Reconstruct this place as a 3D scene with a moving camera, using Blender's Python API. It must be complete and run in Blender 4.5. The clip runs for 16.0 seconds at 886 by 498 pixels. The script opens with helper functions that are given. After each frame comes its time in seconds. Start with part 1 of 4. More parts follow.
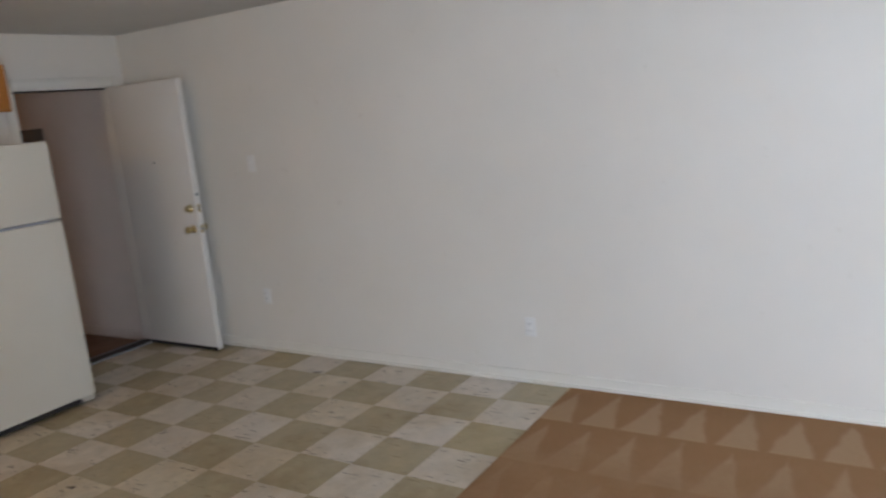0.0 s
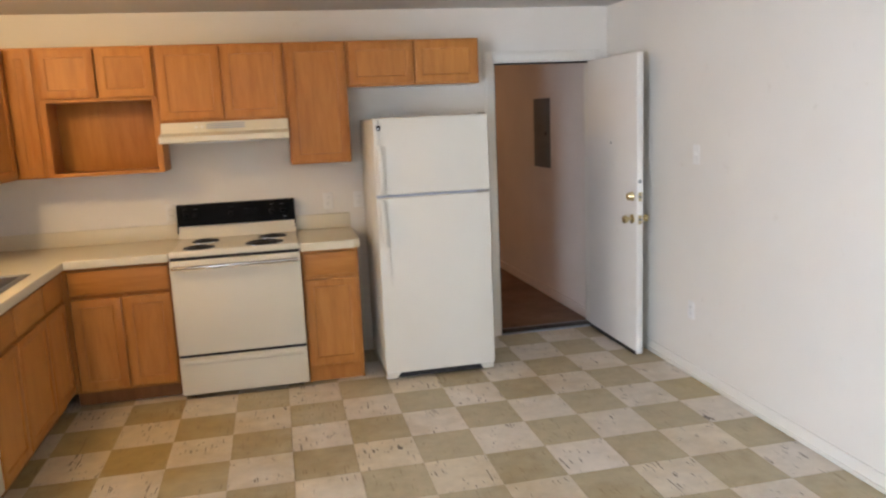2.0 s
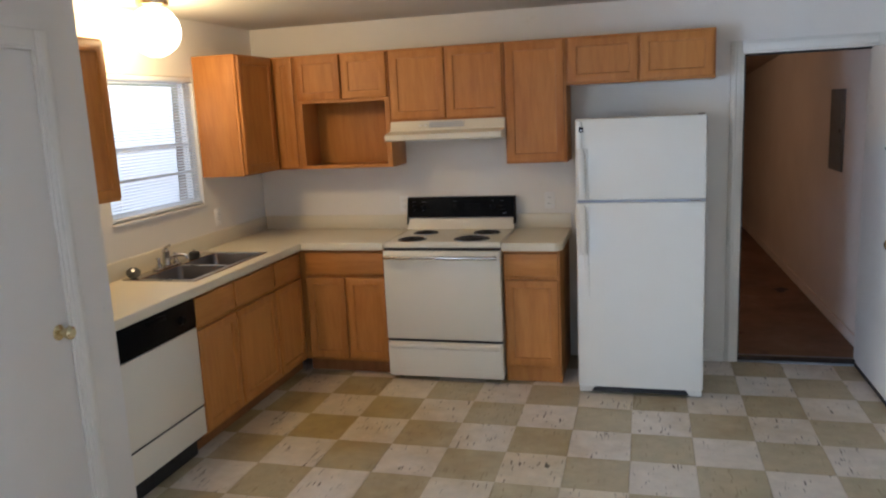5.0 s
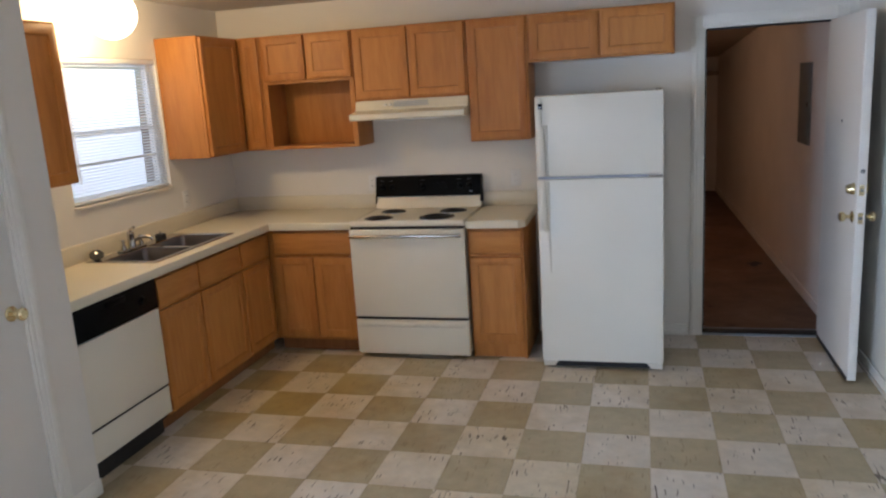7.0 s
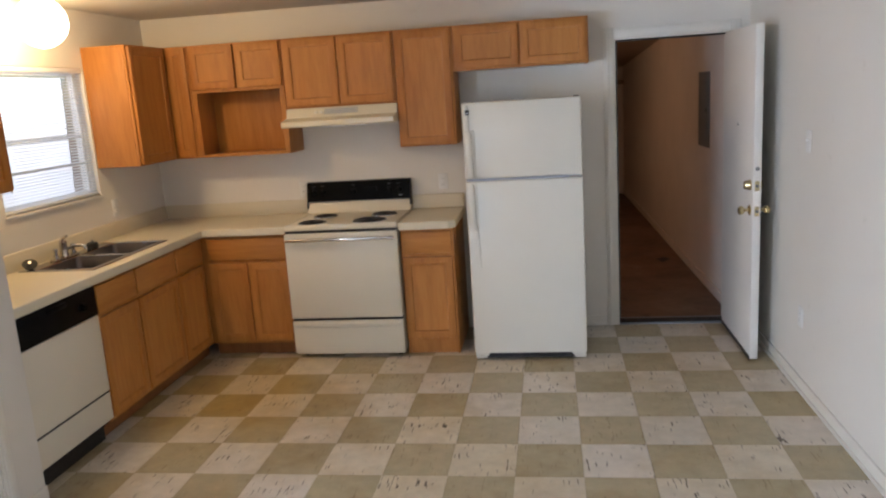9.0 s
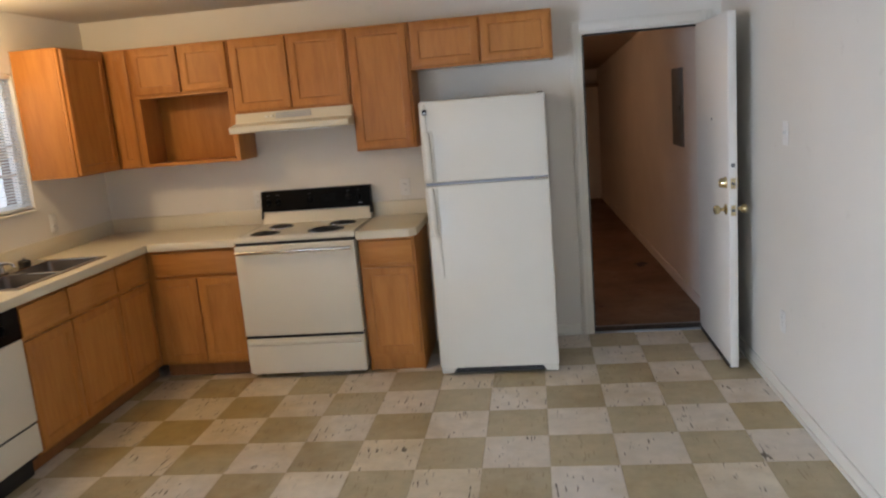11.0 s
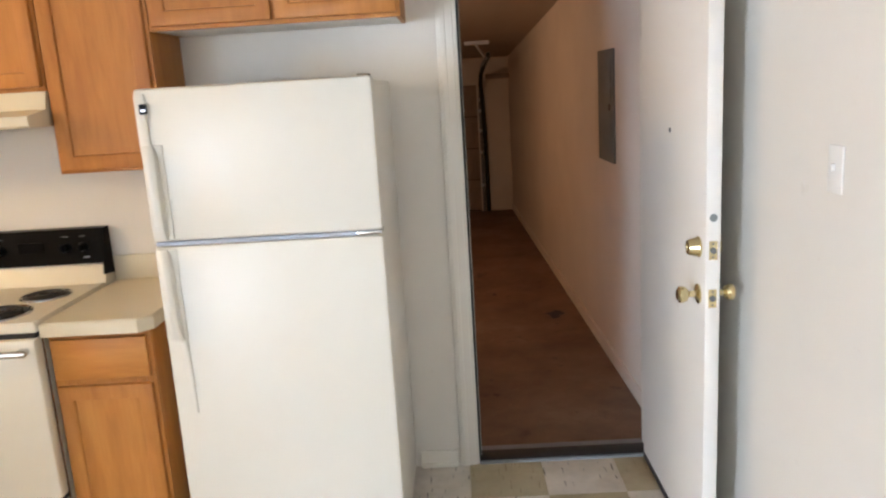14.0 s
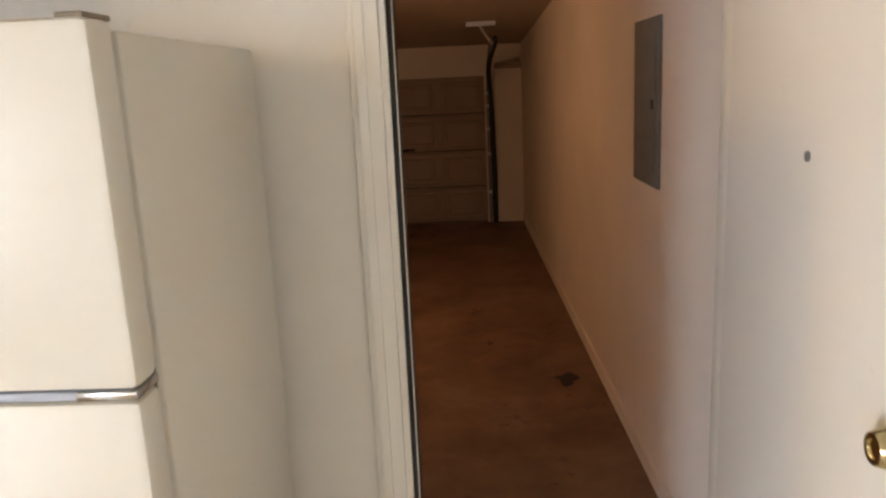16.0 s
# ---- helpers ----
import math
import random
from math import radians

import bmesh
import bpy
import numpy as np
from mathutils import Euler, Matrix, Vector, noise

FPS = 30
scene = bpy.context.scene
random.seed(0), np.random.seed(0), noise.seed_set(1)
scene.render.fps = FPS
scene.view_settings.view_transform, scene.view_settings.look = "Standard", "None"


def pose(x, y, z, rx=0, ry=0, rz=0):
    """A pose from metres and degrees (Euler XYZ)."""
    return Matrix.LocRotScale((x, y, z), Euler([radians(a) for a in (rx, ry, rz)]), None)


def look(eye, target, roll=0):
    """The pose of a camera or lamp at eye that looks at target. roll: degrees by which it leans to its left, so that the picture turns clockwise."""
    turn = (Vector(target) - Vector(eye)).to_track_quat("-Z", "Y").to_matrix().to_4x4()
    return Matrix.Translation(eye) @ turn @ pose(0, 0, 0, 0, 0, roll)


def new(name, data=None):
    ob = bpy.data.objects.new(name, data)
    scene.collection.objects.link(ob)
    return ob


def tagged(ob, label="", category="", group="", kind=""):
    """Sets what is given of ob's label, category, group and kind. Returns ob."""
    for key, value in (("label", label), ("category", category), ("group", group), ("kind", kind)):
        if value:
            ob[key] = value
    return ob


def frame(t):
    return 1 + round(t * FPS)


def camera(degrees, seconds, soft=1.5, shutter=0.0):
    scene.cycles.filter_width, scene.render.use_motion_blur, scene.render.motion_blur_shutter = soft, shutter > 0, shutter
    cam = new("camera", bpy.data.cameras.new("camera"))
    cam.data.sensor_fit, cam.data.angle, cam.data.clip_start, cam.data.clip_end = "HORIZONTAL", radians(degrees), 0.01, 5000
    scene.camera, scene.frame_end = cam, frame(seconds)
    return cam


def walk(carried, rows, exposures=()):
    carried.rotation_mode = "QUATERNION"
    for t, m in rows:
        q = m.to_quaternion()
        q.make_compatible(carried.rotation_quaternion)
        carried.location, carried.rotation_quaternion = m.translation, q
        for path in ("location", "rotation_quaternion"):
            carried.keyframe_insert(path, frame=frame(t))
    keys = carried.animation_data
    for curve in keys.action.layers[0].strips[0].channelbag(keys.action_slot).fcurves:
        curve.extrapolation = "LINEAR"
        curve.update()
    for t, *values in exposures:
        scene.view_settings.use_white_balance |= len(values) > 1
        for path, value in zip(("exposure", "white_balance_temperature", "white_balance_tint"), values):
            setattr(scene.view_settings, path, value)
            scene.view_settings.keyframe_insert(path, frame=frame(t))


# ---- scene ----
cam = camera(60.8, 16.0, soft=2.2, shutter=0.3)
PATH = [
    (0, (-2.549, -3.88, 1.665), (-0.895, -2.824, 1.279), -5.6),
    (0.5, (-2.13, -4.022, 1.67), (-0.831, -2.545, 1.305), -3.7),
    (1, (-1.733, -4.064, 1.65), (-0.8, -2.337, 1.268), -3.1),
    (1.5, (-1.464, -3.986, 1.72), (-0.796, -2.142, 1.329), -2.4),
    (2, (-1.204, -4.018, 1.666), (-0.79, -2.093, 1.311), -2.5),
    (2.5, (-1.003, -4.026, 1.706), (-0.85, -2.068, 1.33), -2.1),
    (3, (-0.841, -3.914, 1.718), (-0.858, -1.95, 1.338), -2.4),
    (3.5, (-0.588, -3.888, 1.741), (-0.763, -1.931, 1.364), -4.1),
    (4, (-0.372, -3.943, 1.747), (-0.76, -2.014, 1.393), -2.1),
    (4.2, (-0.365, -3.944, 1.737), (-0.784, -2.02, 1.384), -2.2),
    (6.3, (0.022, -3.769, 1.758), (-0.594, -1.909, 1.354), -2.5),
    (6.5, (0.025, -3.775, 1.749), (-0.578, -1.912, 1.34), -2.8),
    (7, (-0.027, -3.877, 1.726), (-0.54, -1.988, 1.311), -3.5),
    (7.5, (-0.125, -4.035, 1.712), (-0.48, -2.115, 1.275), -4.6),
    (8, (-0.148, -4.102, 1.734), (-0.424, -2.17, 1.297), -2.9),
    (8.5, (-0.141, -4.111, 1.723), (-0.416, -2.173, 1.31), -3.5),
    (8.7, (-0.124, -4.11, 1.725), (-0.415, -2.174, 1.316), -3.7),
    (10.8, (-0.024, -3.913, 1.64), (-0.28, -1.964, 1.273), -4.1),
    (11, (0.002, -3.808, 1.643), (-0.248, -1.86, 1.262), -4.8),
    (11.5, (0.075, -3.512, 1.623), (-0.122, -1.567, 1.199), -4.8),
    (12, (0.13, -3.128, 1.636), (0.077, -1.167, 1.247), -5.9),
    (12.5, (0.222, -2.791, 1.626), (0.197, -0.832, 1.227), -4.9),
    (13, (0.269, -2.487, 1.626), (0.177, -0.526, 1.247), -2.8),
    (13.5, (0.263, -2.114, 1.626), (0.206, -0.151, 1.25), -3.4),
    (14, (0.324, -1.762, 1.602), (0.276, 0.193, 1.185), -3.5),
    (14.5, (0.393, -1.436, 1.598), (0.269, 0.518, 1.191), -2.3),
    (15, (0.395, -1.064, 1.585), (0.296, 0.895, 1.192), -2.8),
    (15.5, (0.468, -0.674, 1.559), (0.433, 1.279, 1.131), -3.5),
    (16, (0.533, -0.376, 1.556), (0.434, 1.575, 1.126), -2.7),
]
walk(cam, [(t, look(eye, target, roll)) for t, eye, target, roll in PATH],
     exposures=[(0, -1.39, 6250, 14.5), (0.5, -1.14, 6250, 15.5), (1, -0.67, 6150, 14.0), (1.5, -0.52, 6050, 13), (2, -0.32, 6250, 15.0), (3, -0.2, 5950, 12.5), (3.5, -0.3, 5750, 12.7), (4, -0.7, 5550, 12.5), (6.5, -0.82, 5450, 13),
                (7.5, -0.77, 5650, 13.5), (8.5, -0.68, 6000, 15), (11, -0.71, 6000, 13.5), (12, -0.25, 6100, 13.3), (13, 0.1, 6200, 13.0), (14.5, 0.26, 6250, 13), (15.5, 0.24, 6450, 15), (16, 0.24, 7050, 15)])

# ---- world, lamps ----
world = bpy.data.worlds.new("sky")
scene.world = world
world.use_nodes = True
sky = world.node_tree.nodes.new("ShaderNodeTexSky")
sky.sky_type, sky.sun_disc = "NISHITA", False
sky.sun_elevation, sky.sun_rotation = radians(48), radians(200)
world.node_tree.links.new(sky.outputs[0], world.node_tree.nodes["Background"].inputs[0])
world.node_tree.nodes["Background"].inputs[1].default_value = 0.12

XL, XR, YB, YS, ZC = -3.02, 1.215, 1.25, -6.6, 2.37     # left, right, back, south walls, ceiling
TX, TY = 0.309, 0.322                                   # floor tile pitch
CARPET_Y = -2.254                                       # tile ends, carpet begins
GX0, GY1, GZ, GC = -1.6, 8.35, -0.06, 2.36              # garage: left, far wall, floor, ceiling at the doorway
XF, VY0, VY1, VZ0, VZ1 = -3.9, -6.5, -4.75, 0.08, 2.03    # living room's far left wall and its patio door


def area_lamp(name, eye, target, w, h, watts, color):
    data = bpy.data.lights.new(name, "AREA")
    data.shape, data.size, data.size_y, data.energy, data.color = "RECTANGLE", w, h, watts, color
    ob = new(name, data)
    ob.matrix_world = look(eye, target)
    return ob


area_lamp("living_room_daylight", (XF - 0.1, (VY0 + VY1) / 2, (VZ0 + VZ1) / 2), (0, (VY0 + VY1) / 2, (VZ0 + VZ1) / 2), VY1 - VY0 - 0.1, VZ1 - VZ0 - 0.1, 370, (0.70, 0.845, 1.0))
area_lamp("kitchen_window_daylight", (XL - 0.135, -0.005, 1.6), (0, -0.005, 1.5), 0.8, 0.72, 5, (0.85, 0.93, 1.0))


def point_lamp(name, place, watts, color, radius):
    data = bpy.data.lights.new(name, "POINT")
    data.energy, data.color, data.shadow_soft_size = watts, color, radius
    ob = new(name, data)
    ob.location = place
    return ob


LAMP = (-2.705, -0.33, ZC)
point_lamp("sink_lamp_glow", (LAMP[0], LAMP[1], ZC - 0.16), 31, (1.0, 0.66, 0.25), 0.08)
GLAMP = (-0.7, 4.1, 2.198)
point_lamp("garage_lamp_glow", (GLAMP[0], GLAMP[1], GLAMP[2] - 0.15), 14, (1.0, 0.47, 0.21), 0.05)


# ---- materials ----
class Mat:
    """A node material in the making: a Principled shader with short calls for its nodes."""

    def __init__(self, name, color=(0.8, 0.8, 0.8), rough=0.6, metal=0.0, coat=0.0):
        self.m = bpy.data.materials.new(name)
        self.m.use_nodes = True
        self.t = self.m.node_tree
        self.p = self.t.nodes["Principled BSDF"]
        self.p.inputs["Base Color"].default_value = (*color, 1)
        self.p.inputs["Roughness"].default_value = rough
        self.p.inputs["Metallic"].default_value = metal
        self.p.inputs["Coat Weight"].default_value = coat

    def node(self, kind, **values):
        n = self.t.nodes.new(kind)
        for k, v in values.items():
            n.inputs[k].default_value = v
        return n

    def link(self, a, b):
        self.t.links.new(a, b)

    def coords(self, scale=(1, 1, 1), which="Object", shuffle=False):
        c, m = self.t.nodes.new("ShaderNodeTexCoord"), self.t.nodes.new("ShaderNodeMapping")
        m.inputs["Scale"].default_value = scale
        self.link(c.outputs[which], m.inputs["Vector"])
        if shuffle:
            info, mul = self.t.nodes.new("ShaderNodeObjectInfo"), self.t.nodes.new("ShaderNodeVectorMath")
            mul.operation = "SCALE"
            mul.inputs[0].default_value = (37, 91, 53)
            self.link(info.outputs["Random"], mul.inputs["Scale"])
            self.link(mul.outputs[0], m.inputs["Location"])
        return m.outputs[0]

    def noise(self, vec, scale, detail=3, rough=0.55):
        n = self.node("ShaderNodeTexNoise", Scale=scale, Detail=detail, Roughness=rough)
        self.link(vec, n.inputs["Vector"])
        return n.outputs["Fac"]

    def ramp(self, fac, stops):
        r = self.t.nodes.new("ShaderNodeValToRGB")
        el = r.color_ramp.elements
        while len(el) < len(stops):
            el.new(0.5)
        for e, (pos, col) in zip(el, stops):
            e.position, e.color = pos, (*col, 1) if len(col) == 3 else col
        self.link(fac, r.inputs[0])
        return r.outputs[0]

    def mix(self, fac, a, b, mode="MIX"):
        n = self.t.nodes.new("ShaderNodeMix")
        n.data_type, n.blend_type = "RGBA", mode
        for k, v in ((0, fac), (6, a), (7, b)):
            if isinstance(v, (int, float)):
                n.inputs[k].default_value = v
            elif isinstance(v, tuple):
                n.inputs[k].default_value = (*v, 1)
            else:
                self.link(v, n.inputs[k])
        return n.outputs[2]

    def math(self, op, a, b=0.0):
        n = self.t.nodes.new("ShaderNodeMath")
        n.operation = op
        for k, v in ((0, a), (1, b)):
            if isinstance(v, (int, float)):
                n.inputs[k].default_value = v
            else:
                self.link(v, n.inputs[k])
        return n.outputs[0]

    def color(self, out):
        self.link(out, self.p.inputs["Base Color"])
        return self

    def rough(self, fac, lo, hi):
        r = self.node("ShaderNodeMapRange", **{"To Min": lo, "To Max": hi})
        self.link(fac, r.inputs["Value"])
        self.link(r.outputs[0], self.p.inputs["Roughness"])
        return self

    def bump(self, fac, strength=0.2, distance=0.002):
        b = self.node("ShaderNodeBump", Strength=strength, Distance=distance)
        self.link(fac, b.inputs["Height"])
        self.link(b.outputs[0], self.p.inputs["Normal"])
        return self


def paint(name, color, rough, grain=140, dirt=0.06, bump=0.25):
    """Rolled wall paint: orange-peel relief, faint scuffs and drift of tone."""
    k = Mat(name, color, rough)
    v = k.coords()
    a = k.ramp(k.noise(v, 1.3, 4), [(0.3, tuple(c * (1 - dirt) for c in color)), (0.7, color)])
    b = k.ramp(k.noise(v, 9, 6, 0.7), [(0.22, tuple(c * 0.93 for c in color)), (0.36, (1, 1, 1))])
    k.color(k.mix(0.5, a, b, "MULTIPLY"))
    return k.bump(k.noise(v, grain, 2), bump, 0.0015).m


def oak(name, tint=(0.43, 0.172, 0.032), flat=False):
    """Honey-stained oak, grain running up the object's z, or level."""
    k = Mat(name, tint, 0.45)
    k.p.inputs["Specular IOR Level"].default_value = 0.35
    g = k.noise(k.coords((1.1, 1.1, 8) if flat else (8, 8, 1.1), shuffle=True), 2.2, 7, 0.6)
    wave = k.node("ShaderNodeTexWave", Scale=5.5, Distortion=9.0, Detail=3.0, **{"Detail Scale": 1.2, "Detail Roughness": 0.6})
    wave.bands_direction = "DIAGONAL"
    k.link(k.coords((0.3, 0.3, 2.2) if flat else (2.2, 2.2, 0.3), shuffle=True), wave.inputs["Vector"])
    pores = k.noise(k.coords((4, 4, 110) if flat else (110, 110, 4), shuffle=True), 2.0, 3, 0.6)
    info = k.t.nodes.new("ShaderNodeObjectInfo")
    board = k.ramp(info.outputs["Random"], [(0.0, (0.93, 0.90, 0.88)), (1.0, (1.04, 1.05, 1.06))])
    dark = tuple(c * f for c, f in zip(tint, (0.86, 0.80, 0.74)))
    light = tuple(min(1, c * f) for c, f in zip(tint, (1.1, 1.17, 1.3)))
    base = k.ramp(g, [(0.32, dark), (0.5, tint), (0.7, light)])
    figure = k.mix(0.13, base, k.ramp(wave.outputs["Fac"], [(0.05, (0.72, 0.62, 0.52)), (0.3, (1, 1, 1)), (0.9, (1.06, 1.05, 1.04))]), "MULTIPLY")
    k.color(k.mix(1.0, k.mix(0.10, figure, k.ramp(pores, [(0.36, (0.6, 0.5, 0.42)), (0.5, (1, 1, 1))]), "MULTIPLY"), board, "MULTIPLY"))
    k.rough(g, 0.4, 0.54)
    return k.bump(pores, 0.1, 0.0006).m


def enamel(name, color, rough=0.28, texture=0.0):
    k = Mat(name, color, rough)
    v = k.coords()
    k.color(k.ramp(k.noise(v, 1.5, 3), [(0.3, tuple(c * 0.965 for c in color)), (0.7, color)]))
    k.rough(k.noise(v, 2.5, 2), rough * 0.95, rough * 1.1)
    if texture:
        k.bump(k.noise(v, 420, 2), texture, 0.0006)
    return k.m


def metal(name, color, rough, brushed=False):
    k = Mat(name, color, rough, 1.0)
    v = k.coords((1, 60, 1) if brushed else (1, 1, 1))
    n = k.noise(v, 20, 4)
    k.rough(n, rough * 0.7, rough * 1.4)
    return k.bump(n, 0.06, 0.0005).m


def plain(name, color, rough=0.5):
    k = Mat(name, color, rough)
    v = k.coords()
    k.color(k.ramp(k.noise(v, 14, 4), [(0.3, tuple(c * 0.86 for c in color)), (0.7, color)]))
    return k.rough(k.noise(v, 30, 3), rough * 0.8, min(1, rough * 1.2)).m


def vinyl(name, color, streak, cut, aged):
    """Composition floor tile: mottled body with short dark chips that run along y; yellowed with wax where people stood at the sink and range."""
    k = Mat(name, color, 0.42)
    v = k.coords((1, 1, 1), shuffle=True)
    body = k.ramp(k.noise(v, 11, 6, 0.65), [(0.3, tuple(c * 0.84 for c in color)), (0.7, tuple(c * 1.05 for c in color))])
    chips = k.noise(k.coords((95, 10, 1), shuffle=True), 1.0, 1, 0.4)
    patch = k.noise(v, 5, 2)
    mask = k.math("MULTIPLY", k.ramp(chips, [(cut, (0, 0, 0)), (cut + 0.035, (1, 1, 1))]), k.ramp(patch, [(0.42, (0, 0, 0)), (0.55, (1, 1, 1))]))
    info = k.t.nodes.new("ShaderNodeObjectInfo")
    tone = k.ramp(info.outputs["Random"], [(0.0, (0.96, 0.915, 0.78)), (0.16, (0.93, 0.915, 0.88)), (1.0, (1, 1, 1))])
    geo = k.t.nodes.new("ShaderNodeNewGeometry")
    grime = k.ramp(k.noise(geo.outputs["Position"], 1.1, 6, 0.68), [(0.33, (0.74, 0.64, 0.48)), (0.52, (1, 1, 1))])
    place = k.t.nodes.new("ShaderNodeMapping")
    place.inputs["Location"].default_value = (1.72, -0.03, 0)
    place.inputs["Scale"].default_value = (0.85, 1.0, 0)
    k.link(geo.outputs["Position"], place.inputs["Vector"])
    reach = k.t.nodes.new("ShaderNodeVectorMath")
    reach.operation = "LENGTH"
    k.link(place.outputs[0], reach.inputs[0])
    edge = k.math("ADD", reach.outputs["Value"], k.math("MULTIPLY", k.math("SUBTRACT", k.noise(geo.outputs["Position"], 2.3, 4), 0.5), 0.9))
    old = k.ramp(edge, [(0.3, aged), (0.85, (1, 1, 1))])
    worn = k.mix(1.0, k.mix(mask, body, streak), old, "MULTIPLY")
    k.color(k.mix(0.75, k.mix(1.0, worn, tone, "MULTIPLY"), grime, "MULTIPLY"))
    k.rough(k.noise(v, 6, 5), 0.3, 0.55)
    return k.bump(k.noise(v, 60, 3), 0.08, 0.001).m


WALL = paint("warm_white_wall_paint", (0.75, 0.71, 0.645), 0.62)
CEIL = paint("ceiling_texture_paint", (0.66, 0.64, 0.60), 0.8, grain=70, bump=0.5)
TRIM = enamel("white_trim_gloss", (0.77, 0.735, 0.665), 0.35)
DOORW = paint("door_white_paint", (0.76, 0.73, 0.68), 0.5, grain=260, dirt=0.04, bump=0.1)
GWALL = paint("garage_wall_paint", (0.80, 0.73, 0.66), 0.75, dirt=0.12)
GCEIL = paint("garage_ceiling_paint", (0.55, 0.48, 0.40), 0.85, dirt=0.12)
OAK = oak("honey_oak")
OAK_FLAT = oak("honey_oak_level_grain", flat=True)
OAK_IN = oak("oak_panel", (0.44, 0.18, 0.035))
# the oak darkened: shade of the deep toe recess put into the colour
OAK_KICK_SHADE = oak("kick_shade_oak", (0.25, 0.10, 0.03))
FRIDGE = enamel("fridge_almond_white", (0.69, 0.65, 0.565), 0.37, 0.28)
ALMOND = enamel("stove_almond_enamel", (0.72, 0.66, 0.54), 0.33)
LAMINATE = enamel("bisque_laminate", (0.68, 0.61, 0.465), 0.34)
HOOD = enamel("hood_almond_enamel", (0.70, 0.64, 0.50), 0.32)
BLACK = plain("black_glass_panel", (0.004, 0.004, 0.0045), 0.3)
BLACK.node_tree.nodes["Principled BSDF"].inputs["Specular IOR Level"].default_value = 0.06
SOOT = plain("matt_black", (0.015, 0.014, 0.014), 0.6)
GREYGAP = plain("grey_gasket", (0.40, 0.43, 0.50), 0.5)
STEEL = metal("brushed_stainless", (0.36, 0.35, 0.34), 0.24, True)
# sink steel darkened: the shade inside the bowls is put into its colour
SINK_BOWL = metal("dull_shaded_steel", (0.21, 0.19, 0.185), 0.3, True)
CHROME = metal("chrome", (0.55, 0.55, 0.55), 0.16)
ALU = metal("aluminium", (0.62, 0.63, 0.65), 0.4)
BRASS = metal("polished_brass", (0.72, 0.61, 0.36), 0.14)
WORN_ALU = plain("worn_grey_aluminium", (0.24, 0.245, 0.26), 0.55)
COIL = plain("burner_coil", (0.02, 0.02, 0.022), 0.45)
PANEL_GREY = plain("grey_panel_paint", (0.17, 0.175, 0.175), 0.75)
HINGE_TAN = plain("tan_hinge_plastic", (0.22, 0.17, 0.115), 0.5)
PLASTIC = enamel("white_plastic", (0.77, 0.755, 0.725), 0.45)
BLIND = enamel("white_blind_vinyl", (0.82, 0.84, 0.86), 0.5)
TILE_L = vinyl("pale_vinyl_tile", (0.70, 0.636, 0.56), (0.11, 0.08, 0.06), 0.668, (0.9, 0.80, 0.60))
TILE_D = vinyl("olive_vinyl_tile", (0.46, 0.388, 0.255), (0.30, 0.235, 0.14), 0.66, (0.90, 0.76, 0.42))
GROUT = plain("tile_joint", (0.50, 0.44, 0.34), 0.9)
GDOOR = paint("garage_door_paint", (0.34, 0.27, 0.215), 0.6, dirt=0.12)


def carpet_mat():
    k = Mat("tan_carpet", (0.36, 0.20, 0.10), 0.95)
    v = k.coords()
    sep = k.t.nodes.new("ShaderNodeSeparateXYZ")
    k.link(v, sep.inputs[0])
    # vacuum strokes: rows of triangles whose tips point at the wall
    u = k.math("ABSOLUTE", k.math("SUBTRACT", k.math("FRACT", k.math("MULTIPLY", sep.outputs[1], 4.5)), 0.5))
    w = k.math("FRACT", k.math("MULTIPLY", k.math("SUBTRACT", XR, sep.outputs[0]), 2.2))
    wob = k.math("MULTIPLY", k.math("SUBTRACT", k.noise(v, 5, 4), 0.5), 0.8)
    d = k.math("ADD", k.math("SUBTRACT", k.math("MULTIPLY", w, 0.5), u), k.math("MULTIPLY", wob, 0.4))
    strokes = k.ramp(d, [(0.02, (0.315, 0.165, 0.068)), (0.12, (0.41, 0.262, 0.145))])
    away = k.ramp(k.math("ADD", k.math("SUBTRACT", XR, sep.outputs[0]), k.math("MULTIPLY", wob, 1.2)), [(0.5, (0, 0, 0)), (0.9, (0.72, 0.72, 0.72))])
    trodden = k.ramp(k.noise(v, 3.2, 5, 0.6), [(0.35, (0.315, 0.165, 0.068)), (0.65, (0.375, 0.22, 0.108))])
    nap = k.mix(away, strokes, trodden)
    fibre = k.noise(v, 260, 2)
    k.color(k.mix(0.5, nap, k.ramp(fibre, [(0.3, (0.6, 0.58, 0.55)), (0.7, (1, 1, 1))]), "MULTIPLY"))
    return k.bump(fibre, 0.6, 0.004).m


